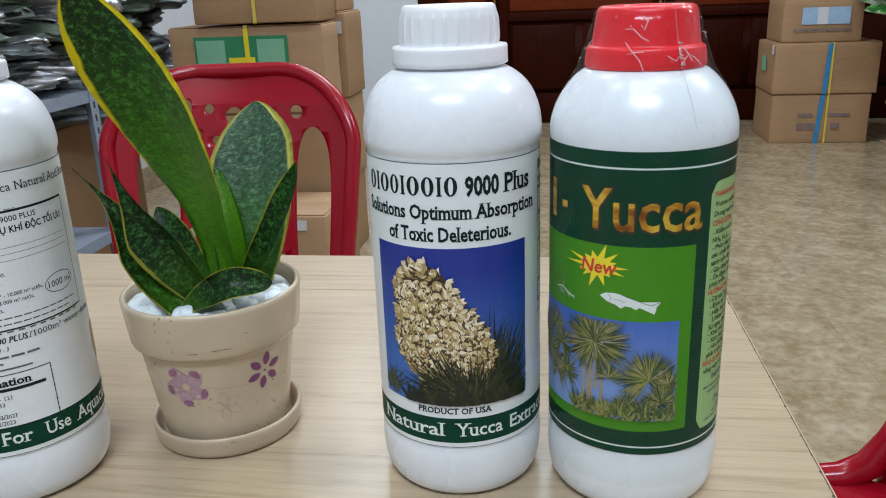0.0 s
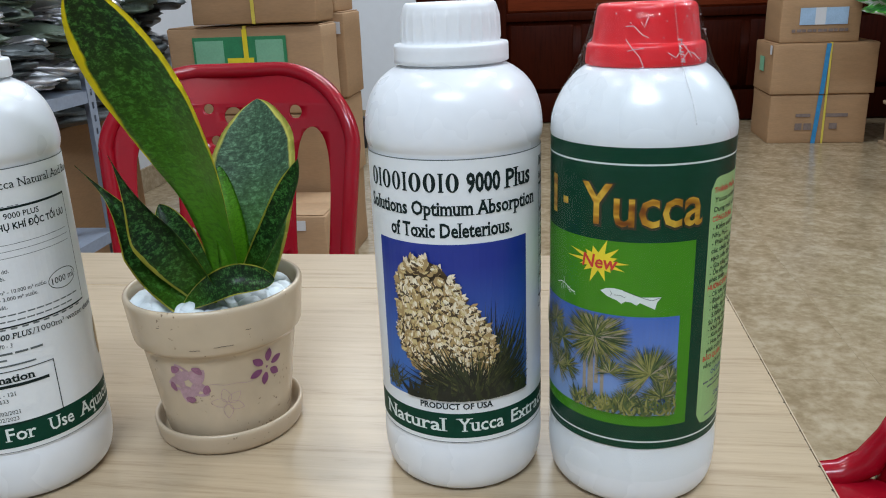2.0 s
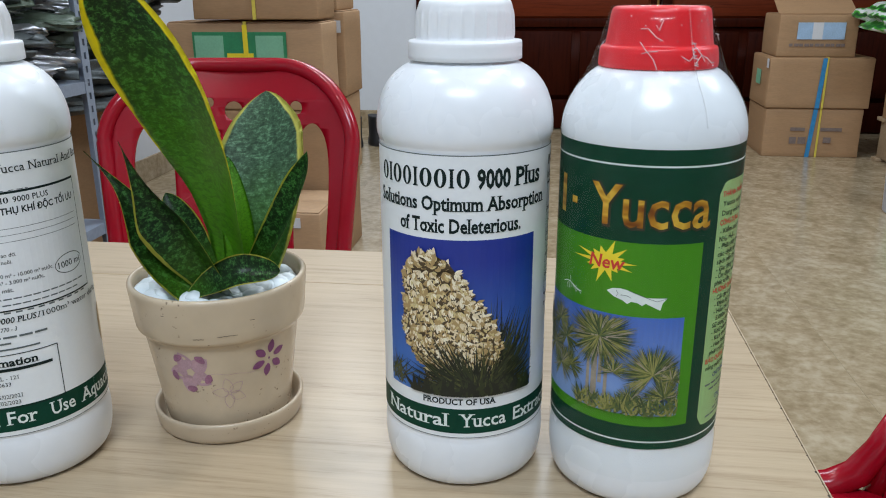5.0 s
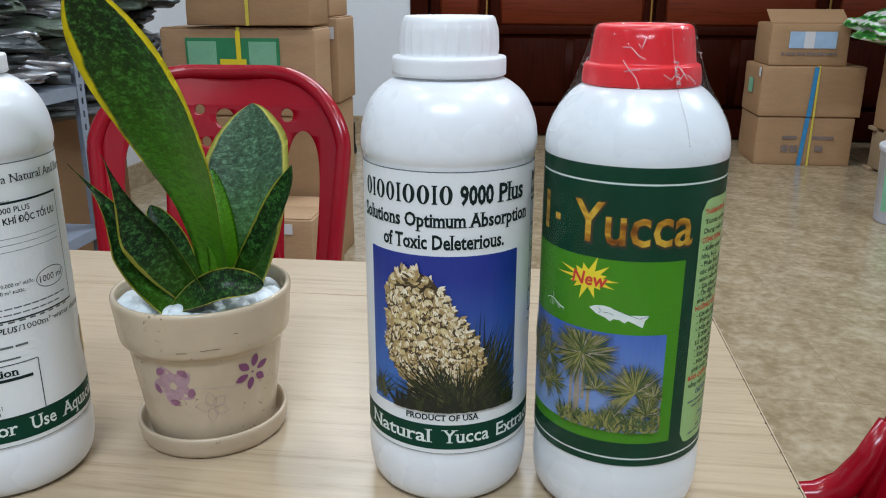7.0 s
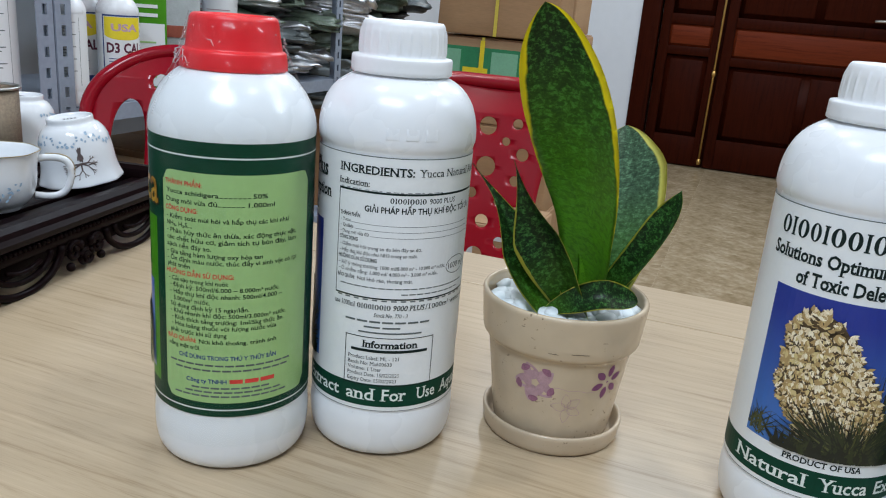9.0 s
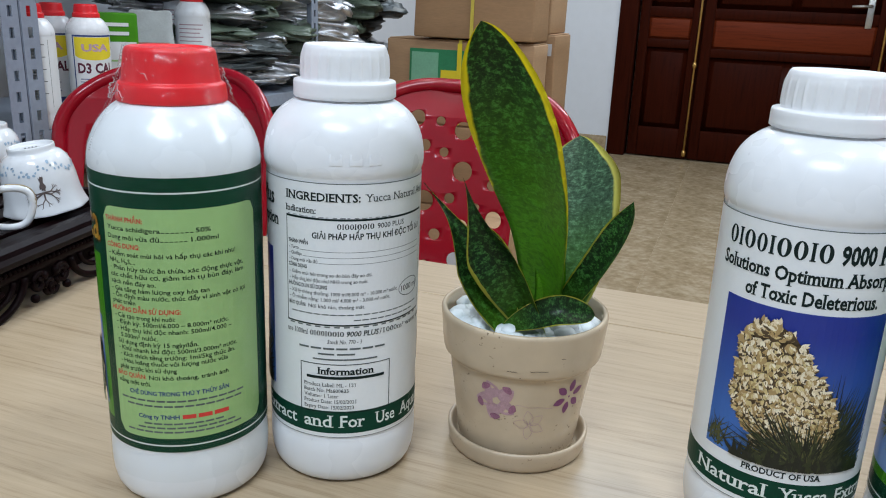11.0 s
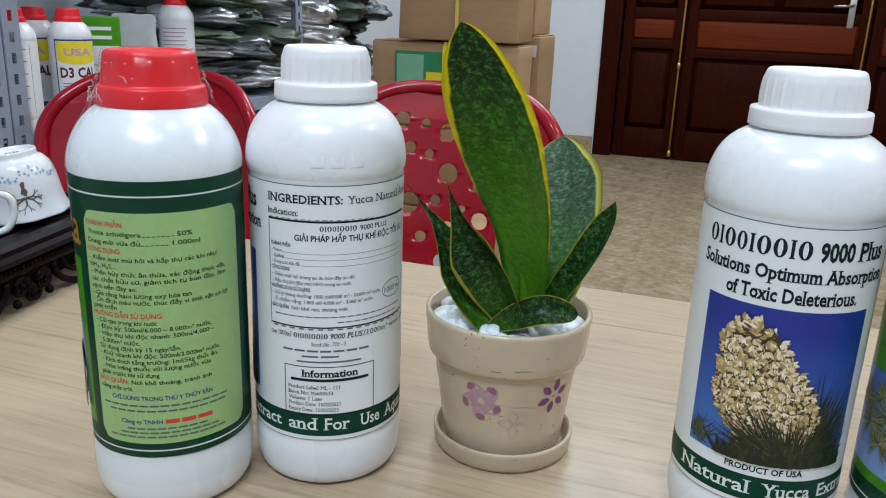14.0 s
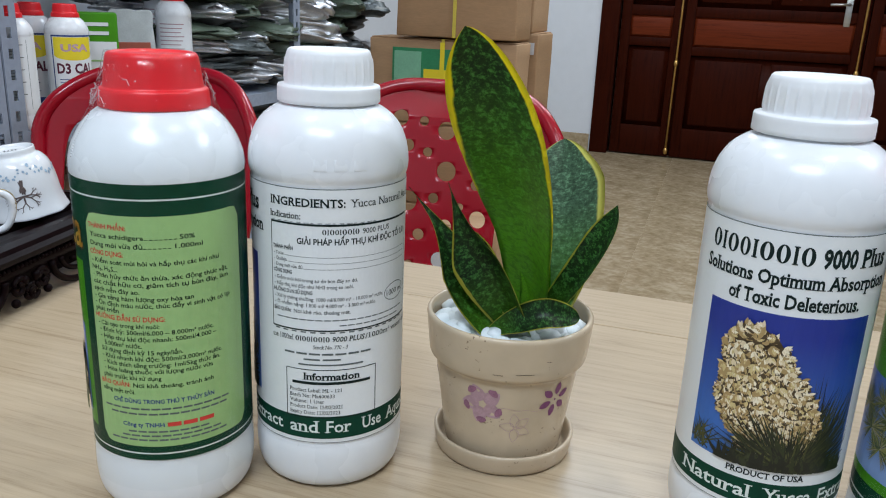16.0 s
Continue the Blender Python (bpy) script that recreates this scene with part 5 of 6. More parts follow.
# ---- chairs ----
def chair_back_bm():
    """The one-piece back: an arched sheet with two side slots and round holes, bowed backwards; x across, z up."""
    cu = bpy.data.curves.new("sheet", "CURVE")
    cu.dimensions, cu.fill_mode, cu.extrude = "2D", "BOTH", 0.0022

    def loop(points):
        sp = cu.splines.new("POLY")
        sp.points.add(len(points) - 1)
        for q, (x, z) in zip(sp.points, points):
            q.co = (x, z, 0, 1)
        sp.use_cyclic_u = True

    def outline(w0, w1, z0, z1, corner, n=18):
        pts = [(-w0, z0), (w0, z0)]
        for k in range(n + 1):
            a = math.pi / 2 * k / n
            pts.append((w1 - corner + corner * math.cos(a), z1 - corner * 0.78 + corner * 0.78 * math.sin(a) + 0.012 * math.sin(a)))
        for k in range(n + 1):
            a = math.pi / 2 * (1 - k / n)
            pts.append((-w1 + corner - corner * math.cos(a), z1 - corner * 0.78 + corner * 0.78 * math.sin(a) + 0.012 * math.sin(a)))
        return pts
    loop(outline(0.195, 0.222, 0.40, 0.885, 0.15))
    for s in (1, -1):
        slot = [(0.148, 0.44), (0.162, 0.47), (0.174, 0.62), (0.178, 0.72), (0.172, 0.775), (0.150, 0.804), (0.124, 0.790), (0.110, 0.735), (0.106, 0.60), (0.114, 0.48), (0.130, 0.445)]
        slot = rounded(slot + slot[:1], 2)[:-1]
        loop([(s * x, z) for x, z in slot])
    holes = [(-0.095, 0.836, 0.015), (-0.005, 0.817, 0.017), (0.113, 0.825, 0.012), (0.052, 0.826, 0.010), (-0.050, 0.832, 0.009), (-0.076, 0.786, 0.0115), (0.069, 0.772, 0.012), (0.034, 0.792, 0.008), (-0.038, 0.775, 0.009), (0.002, 0.742, 0.0185), (0.062, 0.722, 0.010),
             (-0.068, 0.682, 0.0195), (0.035, 0.679, 0.0075), (-0.018, 0.690, 0.010), (0.072, 0.660, 0.016), (0.010, 0.640, 0.013), (-0.088, 0.613, 0.0075), (-0.040, 0.620, 0.011), (0.050, 0.605, 0.011), (-0.054, 0.562, 0.0085), (0.005, 0.575, 0.016),
             (0.080, 0.560, 0.012), (-0.085, 0.520, 0.013), (0.035, 0.520, 0.010), (-0.020, 0.510, 0.014), (0.075, 0.495, 0.009)]
    for x, z, r in holes:
        loop([(x + r * math.cos(2 * math.pi * k / 20), z + r * math.sin(2 * math.pi * k / 20)) for k in range(20)])
    ob = bpy.data.objects.new("sheet", cu)
    scene.collection.objects.link(ob)
    me = bpy.data.meshes.new_from_object(ob.evaluated_get(bpy.context.evaluated_depsgraph_get()))
    bpy.data.objects.remove(ob)
    bm = bmesh.new()
    bm.from_mesh(me)
    bpy.data.meshes.remove(me)
    for v in bm.verts:
        v.co = (v.co.x, v.co.z, v.co.y)
    for k in range(-10, 11):
        bmesh.ops.bisect_plane(bm, geom=bm.verts[:] + bm.edges[:] + bm.faces[:], plane_co=(k * 0.02, 0, 0), plane_no=(1, 0, 0))
    for k in range(12):
        bmesh.ops.bisect_plane(bm, geom=bm.verts[:] + bm.edges[:] + bm.faces[:], plane_co=(0, 0, 0.43 + k * 0.04), plane_no=(0, 0, 1))
    bmesh.ops.remove_doubles(bm, verts=bm.verts[:], dist=0.0001)
    bow(bm)
    return bm


def bow_y(x, z):
    return 0.05 - 1.1 * x * x + 0.24 * (z - 0.43) - (0.9 * max(0, z - 0.84) ** 1.0 if z > 0.84 else 0) * -0.4


def bow(bm):
    for v in bm.verts:
        v.co.y += bow_y(v.co.x, v.co.z)


def plastic_chair():
    c = thing("plastic_chair", pose(0, 0, 0), "glossy red plastic chair with round holes in its back", "chair", "red chairs at the table")
    part("backrest", chair_back_bm(), RED_PLASTIC, c)
    n = 20
    path = [(0.195, 0.40), (0.203, 0.55), (0.213, 0.66)]
    for k in range(n + 1):
        a = math.pi / 2 * k / n
        path.append((0.072 + 0.15 * math.cos(a), 0.768 + 0.129 * math.sin(a)))
    path = path + [(-x, z) for x, z in reversed(path)]
    part("back_frame", tube_bm([(x, bow_y(x, z), z) for x, z in path], 0.0135, 14), RED_PLASTIC, c, "rolled rim of the back")
    bm = bmesh.new()
    ns, rings = 40, []
    for rr, z in ((0.0, 0.418), (0.6, 0.420), (0.9, 0.430), (0.97, 0.434), (1.0, 0.430), (1.0, 0.405), (0.97, 0.405), (0.95, 0.425), (0.0, 0.412)):
        ring = []
        for k in range(ns):
            a = 2 * math.pi * k / ns
            ca, sa = math.cos(a), math.sin(a)
            x = 0.215 * math.copysign(abs(ca) ** 0.45, ca)
            y = -0.17 + 0.215 * math.copysign(abs(sa) ** 0.45, sa)
            ring.append(bm.verts.new((x * max(rr, 0.001), -0.17 + (y + 0.17) * max(rr, 0.001), z)))
        rings.append(ring)
    for p, q in zip(rings, rings[1:]):
        for k in range(ns):
            bm.faces.new((p[k], q[k], q[(k + 1) % ns], p[(k + 1) % ns]))
    part("seat", bm, RED_PLASTIC, c)
    for s in (-1, 1):
        side = [(s * 0.203, -0.20, 0.424), (s * 0.206, -0.10, 0.426), (s * 0.205, -0.045, 0.432), (s * 0.202, -0.015, 0.452), (s * 0.200, 0.004, 0.49), (s * 0.203, 0.022, 0.54)]
        part("side_web", tube_bm(side, 0.019, 10, taper=lambda f: 0.6 + 0.4 * math.sin(math.pi * f)), RED_PLASTIC, c, "moulded web from seat to back")
    for x, y in ((-1, 0), (1, 0), (-1, 1), (1, 1)):
        top, bot = (x * 0.185, -0.35 + y * 0.37, 0.43), (x * 0.215, -0.385 + y * 0.46, 0.0)
        part("leg", tube_bm([Vector(top).lerp(Vector(bot), k / 4) for k in range(5)], 0.024, 10, taper=lambda f: 1 - 0.35 * f), RED_PLASTIC, c)
    return c


chair = plastic_chair()
chair.matrix_basis = pose(-0.508, 1.24, 0, 0, 0, 3) @ Matrix.Diagonal((1, 1, 0.978, 1))
copy_thing(chair, pose(-1.05, 1.12, 0, 0, 0, 8))
copy_thing(chair, pose(0.455, 0.69, 0, 0, 0, -88))


# ---- cartons ----
def carton(x0, x1, y0, y1, z0, z1, mat=CARDBOARD, label="closed brown cardboard carton", turn=0.0, straps=(), tapes=(), group="stacked cartons"):
    """A carton with its base centre as origin; straps and tapes run up the front at these shares of its width."""
    w, d, h = x1 - x0, y1 - y0, z1 - z0
    c = thing("cardboard_box", pose((x0 + x1) / 2, (y0 + y1) / 2, z0, 0, 0, turn), label, "box", group)
    bm = box_bm(-w / 2, w / 2, -d / 2, d / 2, 0, h, 0.005, 2)
    bmesh.ops.subdivide_edges(bm, edges=[e for e in bm.edges if e.calc_length() > 0.1], cuts=6, use_grid_fill=True)
    for v in bm.verts:
        f = math.sin(math.pi * min(1, max(0, v.co.z / h)))
        v.co += Vector((noise.noise(v.co * 5 + Vector((x0, y0, z0))), noise.noise(v.co * 5 + Vector((y0, x0, 3))), 0)) * 0.006 * f
    part("carton_body", bm, mat, c)
    fl = 0.004
    for s in (-1, 1):
        part("flap", box_bm(-w / 2 + 0.006, w / 2 - 0.006, min(0.0015 * s, s * (d / 2 - 0.005)), max(0.0015 * s, s * (d / 2 - 0.005)), h + 0.0005, h + fl, 0.001, 1), mat, c)
    for f in straps:
        x = -w / 2 + w * f
        part("strap", box_bm(x - 0.006, x + 0.006, -d / 2 - 0.0075, -d / 2 - 0.006, 0.0, h + fl + 0.002), STRAP_YELLOW, c, "flat yellow strap", smooth=False)
        part("strap", box_bm(x - 0.006, x + 0.006, -d / 2 - 0.006, d / 2, h + fl + 0.0005, h + fl + 0.002), STRAP_YELLOW, c, "flat yellow strap", smooth=False)
    for f, lean in tapes:
        x = -w / 2 + w * f
        bm = bmesh.new()
        n = 10
        for k in range(n):
            za, zb = h * k / n, h * (k + 1) / n
            xa, xb = x + lean * k / n, x + lean * (k + 1) / n
            bm.faces.new([bm.verts.new(p) for p in ((xa - 0.013, -d / 2 - 0.0078, za), (xa + 0.013, -d / 2 - 0.0078, za), (xb + 0.013, -d / 2 - 0.0078, zb), (xb - 0.013, -d / 2 - 0.0078, zb))])
        part("tape", bm, STRAP_BLUE, c, "strip of blue tape", smooth=False)
    return c, w, d, h


def front_panel(c, w, d, h, x0, x1, z0, z1, mat, name="printed_panel", lift=0.0085):
    """A printed patch on a carton's front, given in shares of its width and height."""
    return part(name, box_bm(-w / 2 + w * x0, -w / 2 + w * x1, -d / 2 - lift, -d / 2 - lift + 0.002, h * z0, h * z1), mat, c, smooth=False)


GREEN_PRINT = surface("carton_green_print", (0.03, 0.24, 0.10), 0.6, vary=0.15, scale=20)
MINT_PRINT = surface("carton_mint_print", (0.22, 0.50, 0.32), 0.6, vary=0.1, scale=20)
BLUE_PRINT = surface("carton_blue_print", (0.35, 0.50, 0.68), 0.6, vary=0.15, scale=20)
WHITE_PRINT = surface("white_sticker", (0.66, 0.66, 0.68), 0.6, vary=0.05)

# the stack by the rack
YL = 2.70
lows = [(-1.24, -0.70, 0.0, 0.30), (-1.25, -0.71, 0.305, 0.60)]
for x0, x1, z0, z1 in lows:
    carton(x0, x1, YL, YL + 0.21, z0, z1)
c, w, d, h = carton(-1.27, -0.72, YL, YL + 0.20, 0.606, 0.90, CARDBOARD_PALE, "brown carton with a green printed panel and yellow strap", straps=(0.515,))
front_panel(c, w, d, h, 0.17, 0.775, 0.42, 0.90, GREEN_PRINT)
front_panel(c, w, d, h, 0.185, 0.37, 0.44, 0.86, MINT_PRINT, lift=0.0105)
front_panel(c, w, d, h, 0.58, 0.755, 0.44, 0.86, MINT_PRINT, lift=0.0105)
front_panel(c, w, d, h, 0.39, 0.56, 0.46, 0.66, INK_YELLOW, lift=0.0105)
front_panel(c, w, d, h, 0.50, 0.53, 0.02, 0.98, INK_YELLOW, "strap", 0.0125)
carton(-1.16, -0.725, YL - 0.02, YL + 0.20, 0.912, 1.22, CARDBOARD, straps=(0.5,))
# a column further back
for k, (z0, z1) in enumerate(((0.0, 0.31), (0.315, 0.62), (0.625, 0.93), (0.935, 1.24))):
    o = 0.02 * ((k * 37) % 3 - 1)
    c, w, d, h = carton(-1.12 + o, -0.715 + o * 0.6, YL + 0.24, YL + 0.50, z0, z1, CARDBOARD_PALE if k % 2 else CARDBOARD, "brown carton with a small white sticker")
    front_panel(c, w, d, h, 0.87, 0.97, 0.76, 0.9, WHITE_PRINT, "sticker")
for k, (z0, z1) in enumerate(((0.0, 0.36), (0.365, 0.72), (0.725, 1.08))):
    carton(-1.40, -1.0, YL + 0.9, YL + 1.2, z0, z1, CARDBOARD)
# low cartons in front of the stack
c, w, d, h = carton(-0.98, -0.66, YL - 0.34, YL - 0.04, 0.0, 0.33, CARDBOARD_PALE, "pale brown carton with white stickers")
front_panel(c, w, d, h, 0.2, 0.42, 0.1, 0.8, WHITE_PRINT, "sticker")
front_panel(c, w, d, h, 0.55, 0.8, 0.86, 0.96, WHITE_PRINT, "sticker")
# the stack by the doors
YR = 5.15
c, w, d, h = carton(1.38, 1.95, YR, YR + 0.44, 0.0, 0.295, CARDBOARD, "brown carton with yellow strap and blue tape", straps=(0.56,), tapes=((0.47, 0.02),))
GREY_PRINT = surface("carton_grey_print", (0.20, 0.15, 0.13), 0.7, vary=0.3, scale=60)
for x0, x1, z0, z1 in ((0.27, 0.42, 0.55, 0.62), (0.58, 0.80, 0.55, 0.62), (0.27, 0.34, 0.28, 0.42), (0.36, 0.44, 0.28, 0.42), (0.62, 0.70, 0.30, 0.42)):
    front_panel(c, w, d, h, x0, x1, z0, z1, GREY_PRINT, "print_bar", 0.0076)
c, w, d, h = carton(1.37, 1.97, YR - 0.01, YR + 0.42, 0.302, 0.60, CARDBOARD, "brown carton with yellow strap and blue tape", straps=(0.545,), tapes=((0.495, 0.015),))
part("side_print", box_bm(-w / 2 - 0.0078, -w / 2 - 0.006, -0.04, 0.06, h * 0.42, h * 0.72), MINT_PRINT, c, "pale green side print", smooth=False)
part("sticker", box_bm(-w / 2 - 0.0078, -w / 2 - 0.006, -d / 2 + 0.01, -d / 2 + 0.05, h * 0.80, h * 0.98), WHITE_PRINT, c, smooth=False)
c, w, d, h = carton(1.40, 1.85, YR, YR + 0.36, 0.607, 0.85, CARDBOARD, "brown carton with a pale blue printed panel")
front_panel(c, w, d, h, 0.23, 0.83, 0.42, 0.82, BLUE_PRINT)
front_panel(c, w, d, h, 0.42, 0.55, 0.42, 0.82, WHITE_PRINT, lift=0.0105)
for k in range(11):
    front_panel(c, w, d, h, 0.14 + 0.066 * k, 0.185 + 0.066 * k + 0.012 * (k % 2), 0.25, 0.32, GREY_PRINT, "print_bar", 0.0095)
part("open_flap", box_bm(-w / 2, w / 2, 0, 0.003, 0, 0.16), CARDBOARD, c, smooth=False, m=pose(0, -d / 2 + 0.05, h + 0.006, -62))
# pallet with a carton and green bags, and a bucket
pallet = thing("pallet", pose(2.42, 4.85, 0), "low wooden pallet under a carton", "pallet")
PALLET_WOOD = grain_wood("pallet_wood", (0.22, 0.15, 0.085), (0.40, 0.29, 0.18), 0.7)
for x in (-0.34, 0.0, 0.34):
    part("block", box_bm(x - 0.04, x + 0.04, -0.25, 0.25, 0.02, 0.24, 0.003), PALLET_WOOD, pallet)
for y in (-0.23, 0.0, 0.23):
    part("plank", box_bm(-0.4, 0.4, y - 0.045, y + 0.045, 0.24, 0.262, 0.003), PALLET_WOOD, pallet)
    part("plank", box_bm(-0.4, 0.4, y - 0.045, y + 0.045, 0.0, 0.02, 0.003), PALLET_WOOD, pallet)
carton(2.03, 2.60, 4.62, 5.08, 0.262, 0.70, CARDBOARD, "brown carton with blue tape on the pallet", tapes=((0.16, -0.02),))


def soft_bag(name, x, y, z, sx, sy, sz, mat, label, category, group="", turn=0.0, seed=0, crumple=0.12, tilt=(0, 0)):
    b = thing(name, pose(x, y, z, tilt[0], tilt[1], turn), label, category, group)
    bm = bmesh.new()
    bmesh.ops.create_icosphere(bm, subdivisions=4, radius=1)
    for v in bm.verts:
        q = v.co.copy()
        sq = Vector([math.copysign(abs(c_) ** 0.55, c_) for c_ in q])
        sq.normalize()
        k = max(abs(sq.x), abs(sq.y))
        flat = 1 - 0.92 * max(0, k - 0.2) / 0.8
        o = Vector((seed, seed * 2, 0))
        fold = 1 - 2 * abs(noise.noise(q * 2.6 + o))
        fine = 1 - 2 * abs(noise.noise(q * 6.5 + o))
        wide = 0.62 / max(k, 0.6) * (1 + 0.22 * noise.noise(q * 1.7 - o))
        lift = 0.5 + 0.5 * sq.z * flat + crumple * (0.55 * (fold - 0.5) + 0.3 * (fine - 0.5)) * max(0.25, sq.z + 0.4)
        v.co = Vector((sq.x * sx * wide, sq.y * sy * wide, sz * lift + 0.25 * crumple * sz * noise.noise(Vector((q.x * 3, q.y * 3, seed)))))
        v.co.z = max(0.0, v.co.z)
    part("bag_body", bm, mat, b)
    return b


def striped_bag():
    m, nodes, links, b = principled("striped_bag_film", (0.1, 0.4, 0.05), 0.35)
    vec = coords(nodes, links, (1, 1, 1))
    wv = nodes.new("ShaderNodeTexWave")
    wv.bands_direction = "Z"
    wv.inputs["Scale"].default_value, wv.inputs["Distortion"].default_value = 6.5, 5.0
    wv.inputs["Detail Scale"].default_value = 2.0
    links.new(vec, wv.inputs[0])
    r = ramp(nodes, [(0.0, (0.015, 0.10, 0.03)), (0.35, (0.06, 0.36, 0.03)), (0.62, (0.10, 0.5, 0.06)), (0.8, (0.75, 0.78, 0.76))])
    links.new(wv.outputs["Fac"], r.inputs[0])
    links.new(r.outputs[0], b.inputs["Base Color"])
    return m


BAG_FILM = striped_bag()
soft_bag("sack", 2.17, 4.84, 0.705, 0.56, 0.42, 0.28, BAG_FILM, "green and white printed plastic sack on a carton", "sack", seed=3)
bucket = thing("bucket", pose(1.76, 3.84, 0), "pale blue-white plastic bucket with a coloured label", "bucket")
part("pail", lathe_bm(mm([(0, 3), (130, 3), (133, 0), (138, 6), (152, 330), (158, 332), (158, 350), (152, 352), (146, 350), (130, 12), (0, 10)]), 48), surface("pail_plastic", (0.62, 0.66, 0.78), 0.35, vary=0.05), bucket)
part("label", lathe_bm(mm([(141.6, 60), (150.5, 270)]), 24, arc=(-1.3, 0.6)), MINT_PRINT, bucket, "green printed label")
part("lid", lathe_bm(mm([(160, 345), (161, 356), (155, 362), (150, 357), (0, 357)]), 48), CEILING_PAINT, bucket)
part("handle", tube_bm([(0.158 * math.cos(a), 0.158 * math.sin(a) * 0.5 - 0.09, 0.30 - 0.10 * math.sin(a)) for a in [math.pi * k / 16 for k in range(17)]], 0.003, 8), STEEL, bucket, "wire handle")
shoe_box = thing("rubber_boots", pose(-1.17, 5.25, 0, 0, 0, 30), "dark rubber boots on the floor by the wall", "boots")
for sx in (-0.07, 0.07):
    part("boot", lathe_bm(mm([(0, 0), (48, 0), (52, 8), (50, 40), (44, 70), (46, 190), (48, 200), (44, 200), (0, 180)]), 20), BLACK, shoe_box, m=pose(sx, 0, 0) @ Matrix.Diagonal((0.9, 1.7, 1, 1)))


# ---- storage rack ----
XR = -1.35
rack = thing("storage_rack", pose(0, 0, 0), "grey slotted steel storage rack along the wall", "shelf")


def angle_post(x, y, z1=2.0, flip=1):
    """Slotted angle: two thin legs with rows of punched slots."""
    p = new("post")
    p.parent = rack
    p.matrix_basis = pose(x, y, 0)
    bm = bmesh.new()
    t, w = 0.002, 0.04
    pitch = 0.04
    n = int(z1 / pitch)
    # leg facing the room (in the y-z plane) and leg along x, each as a lattice round its slots
    for leg in (0, 1):
        for k in range(n):
            z = k * pitch
            cells = [(0, 0.014, 0, pitch), (0.025, w, 0, pitch), (0.014, 0.025, 0, 0.010), (0.014, 0.025, 0.030, pitch)]
            for a, b, c_, e in cells:
                if leg == 0:
                    box_bm(-t, 0, a * flip if flip > 0 else -b, b * flip if flip > 0 else -a, z + c_, z + e, bm=bm)
                else:
                    box_bm(-b, -a if a else -t, -t / 2, t / 2, z + c_, z + e, bm=bm)
    return part("angle", bm, RACK_GREY, p, smooth=False)


for py, fl in ((1.17, 1), (2.33, -1)):
    angle_post(XR, py, 2.0, fl)
    angle_post(XR - 0.5, py, 2.0, fl)
angle_post(XR, 1.165, 2.0, -1), angle_post(XR, -0.1, 2.0, 1)
for zs in (0.30, 0.745, 1.30, 1.85):
    for y0, y1 in ((1.17, 2.33), (-0.1, 1.165)):
        bm = box_bm(XR - 0.5, XR - 0.003, y0, y1, zs - 0.006, zs, 0.001, 1)
        box_bm(XR - 0.004, XR - 0.0025, y0 + 0.04, y1 - 0.04, zs - 0.035, zs, bm=bm)
        part("shelf_board", bm, RACK_GREY, rack, smooth=False)

ZS = 0.745


def feed_bottle(x, y, turn, label="white bottle with a yellow and blue label and red cap"):
    b = thing("bottle", pose(x, y, ZS, 0, 0, turn), label, "bottle", "bottles on the rack")
    bottle_body(RED_PROFILE, b)
    red_cap(b)
    lab = part("label", lathe_bm([(R + 0.0002, 0.035), (R + 0.0002, 0.186)], 64), PAPER, b, "white label with a yellow field")
    bars(lab, [(-62, -58.5, 36, 149), (62, 65, 36, 149), (-62, 65, 182, 3.5)], INK_NAVY, 0.0003)
    bm = bmesh.new()
    for k in range(16):
        u0, u1 = -deg(56) + deg(112) * k / 16, -deg(56) + deg(112) * (k + 1) / 16
        z = lambda u: 0.145 - 0.012 * math.sqrt(max(0, 1 - (u / deg(57)) ** 2))
        bm.faces.new([bm.verts.new(p) for p in ((u0, 0, z(u0)), (u1, 0, z(u1)), (u1, 0, 0.181), (u0, 0, 0.181))])
    bmesh.ops.remove_doubles(bm, verts=bm.verts[:], dist=1e-6)
    on_label("yellow_field", bm, INK_YELLOW, lab, 0.0003)
    fit_text(lab, "D3 CAL", -50, 54, 106, 21, INK_DARK_RED, 0.0004, 0.035)
    fit_text(lab, "USA", -36, 40, 152, 15, MAUVE_PRINT, 0.0005, 0.04)
    bars(lab, [(-45, 20 + 3 * (k % 3), 92 - 6 * k, 1.6) for k in range(7)] + [(-58, 61, 36, 13)], INK_NAVY, 0.0003)
    bars(lab, [(88, 150 - 9 * (k % 4), 170 - 6 * k, 1.5) for k in range(18)] + [(82, 83, 45, 135), (160, 161, 45, 135)], INK_GREY, 0.0003)
    return b


INK_DARK_RED = surface("dark_red_ink", (0.10, 0.008, 0.03), 0.45, vary=0.1)
MAUVE_PRINT = surface("mauve_print", (0.55, 0.36, 0.42), 0.5, vary=0.2)
fb = feed_bottle(-1.40, 1.389, 60)
copy_thing(fb, pose(-1.492, 1.384, ZS, 0, 0, 28))
tagged(copy_thing(fb, pose(-1.43, 1.075, ZS, 0, 0, -62) @ Matrix.Diagonal((1.3, 1.3, 1.25, 1))), "larger white bottle with a framed text panel")
copy_thing(fb, pose(-1.398, 1.234, ZS, 0, 0, -74))


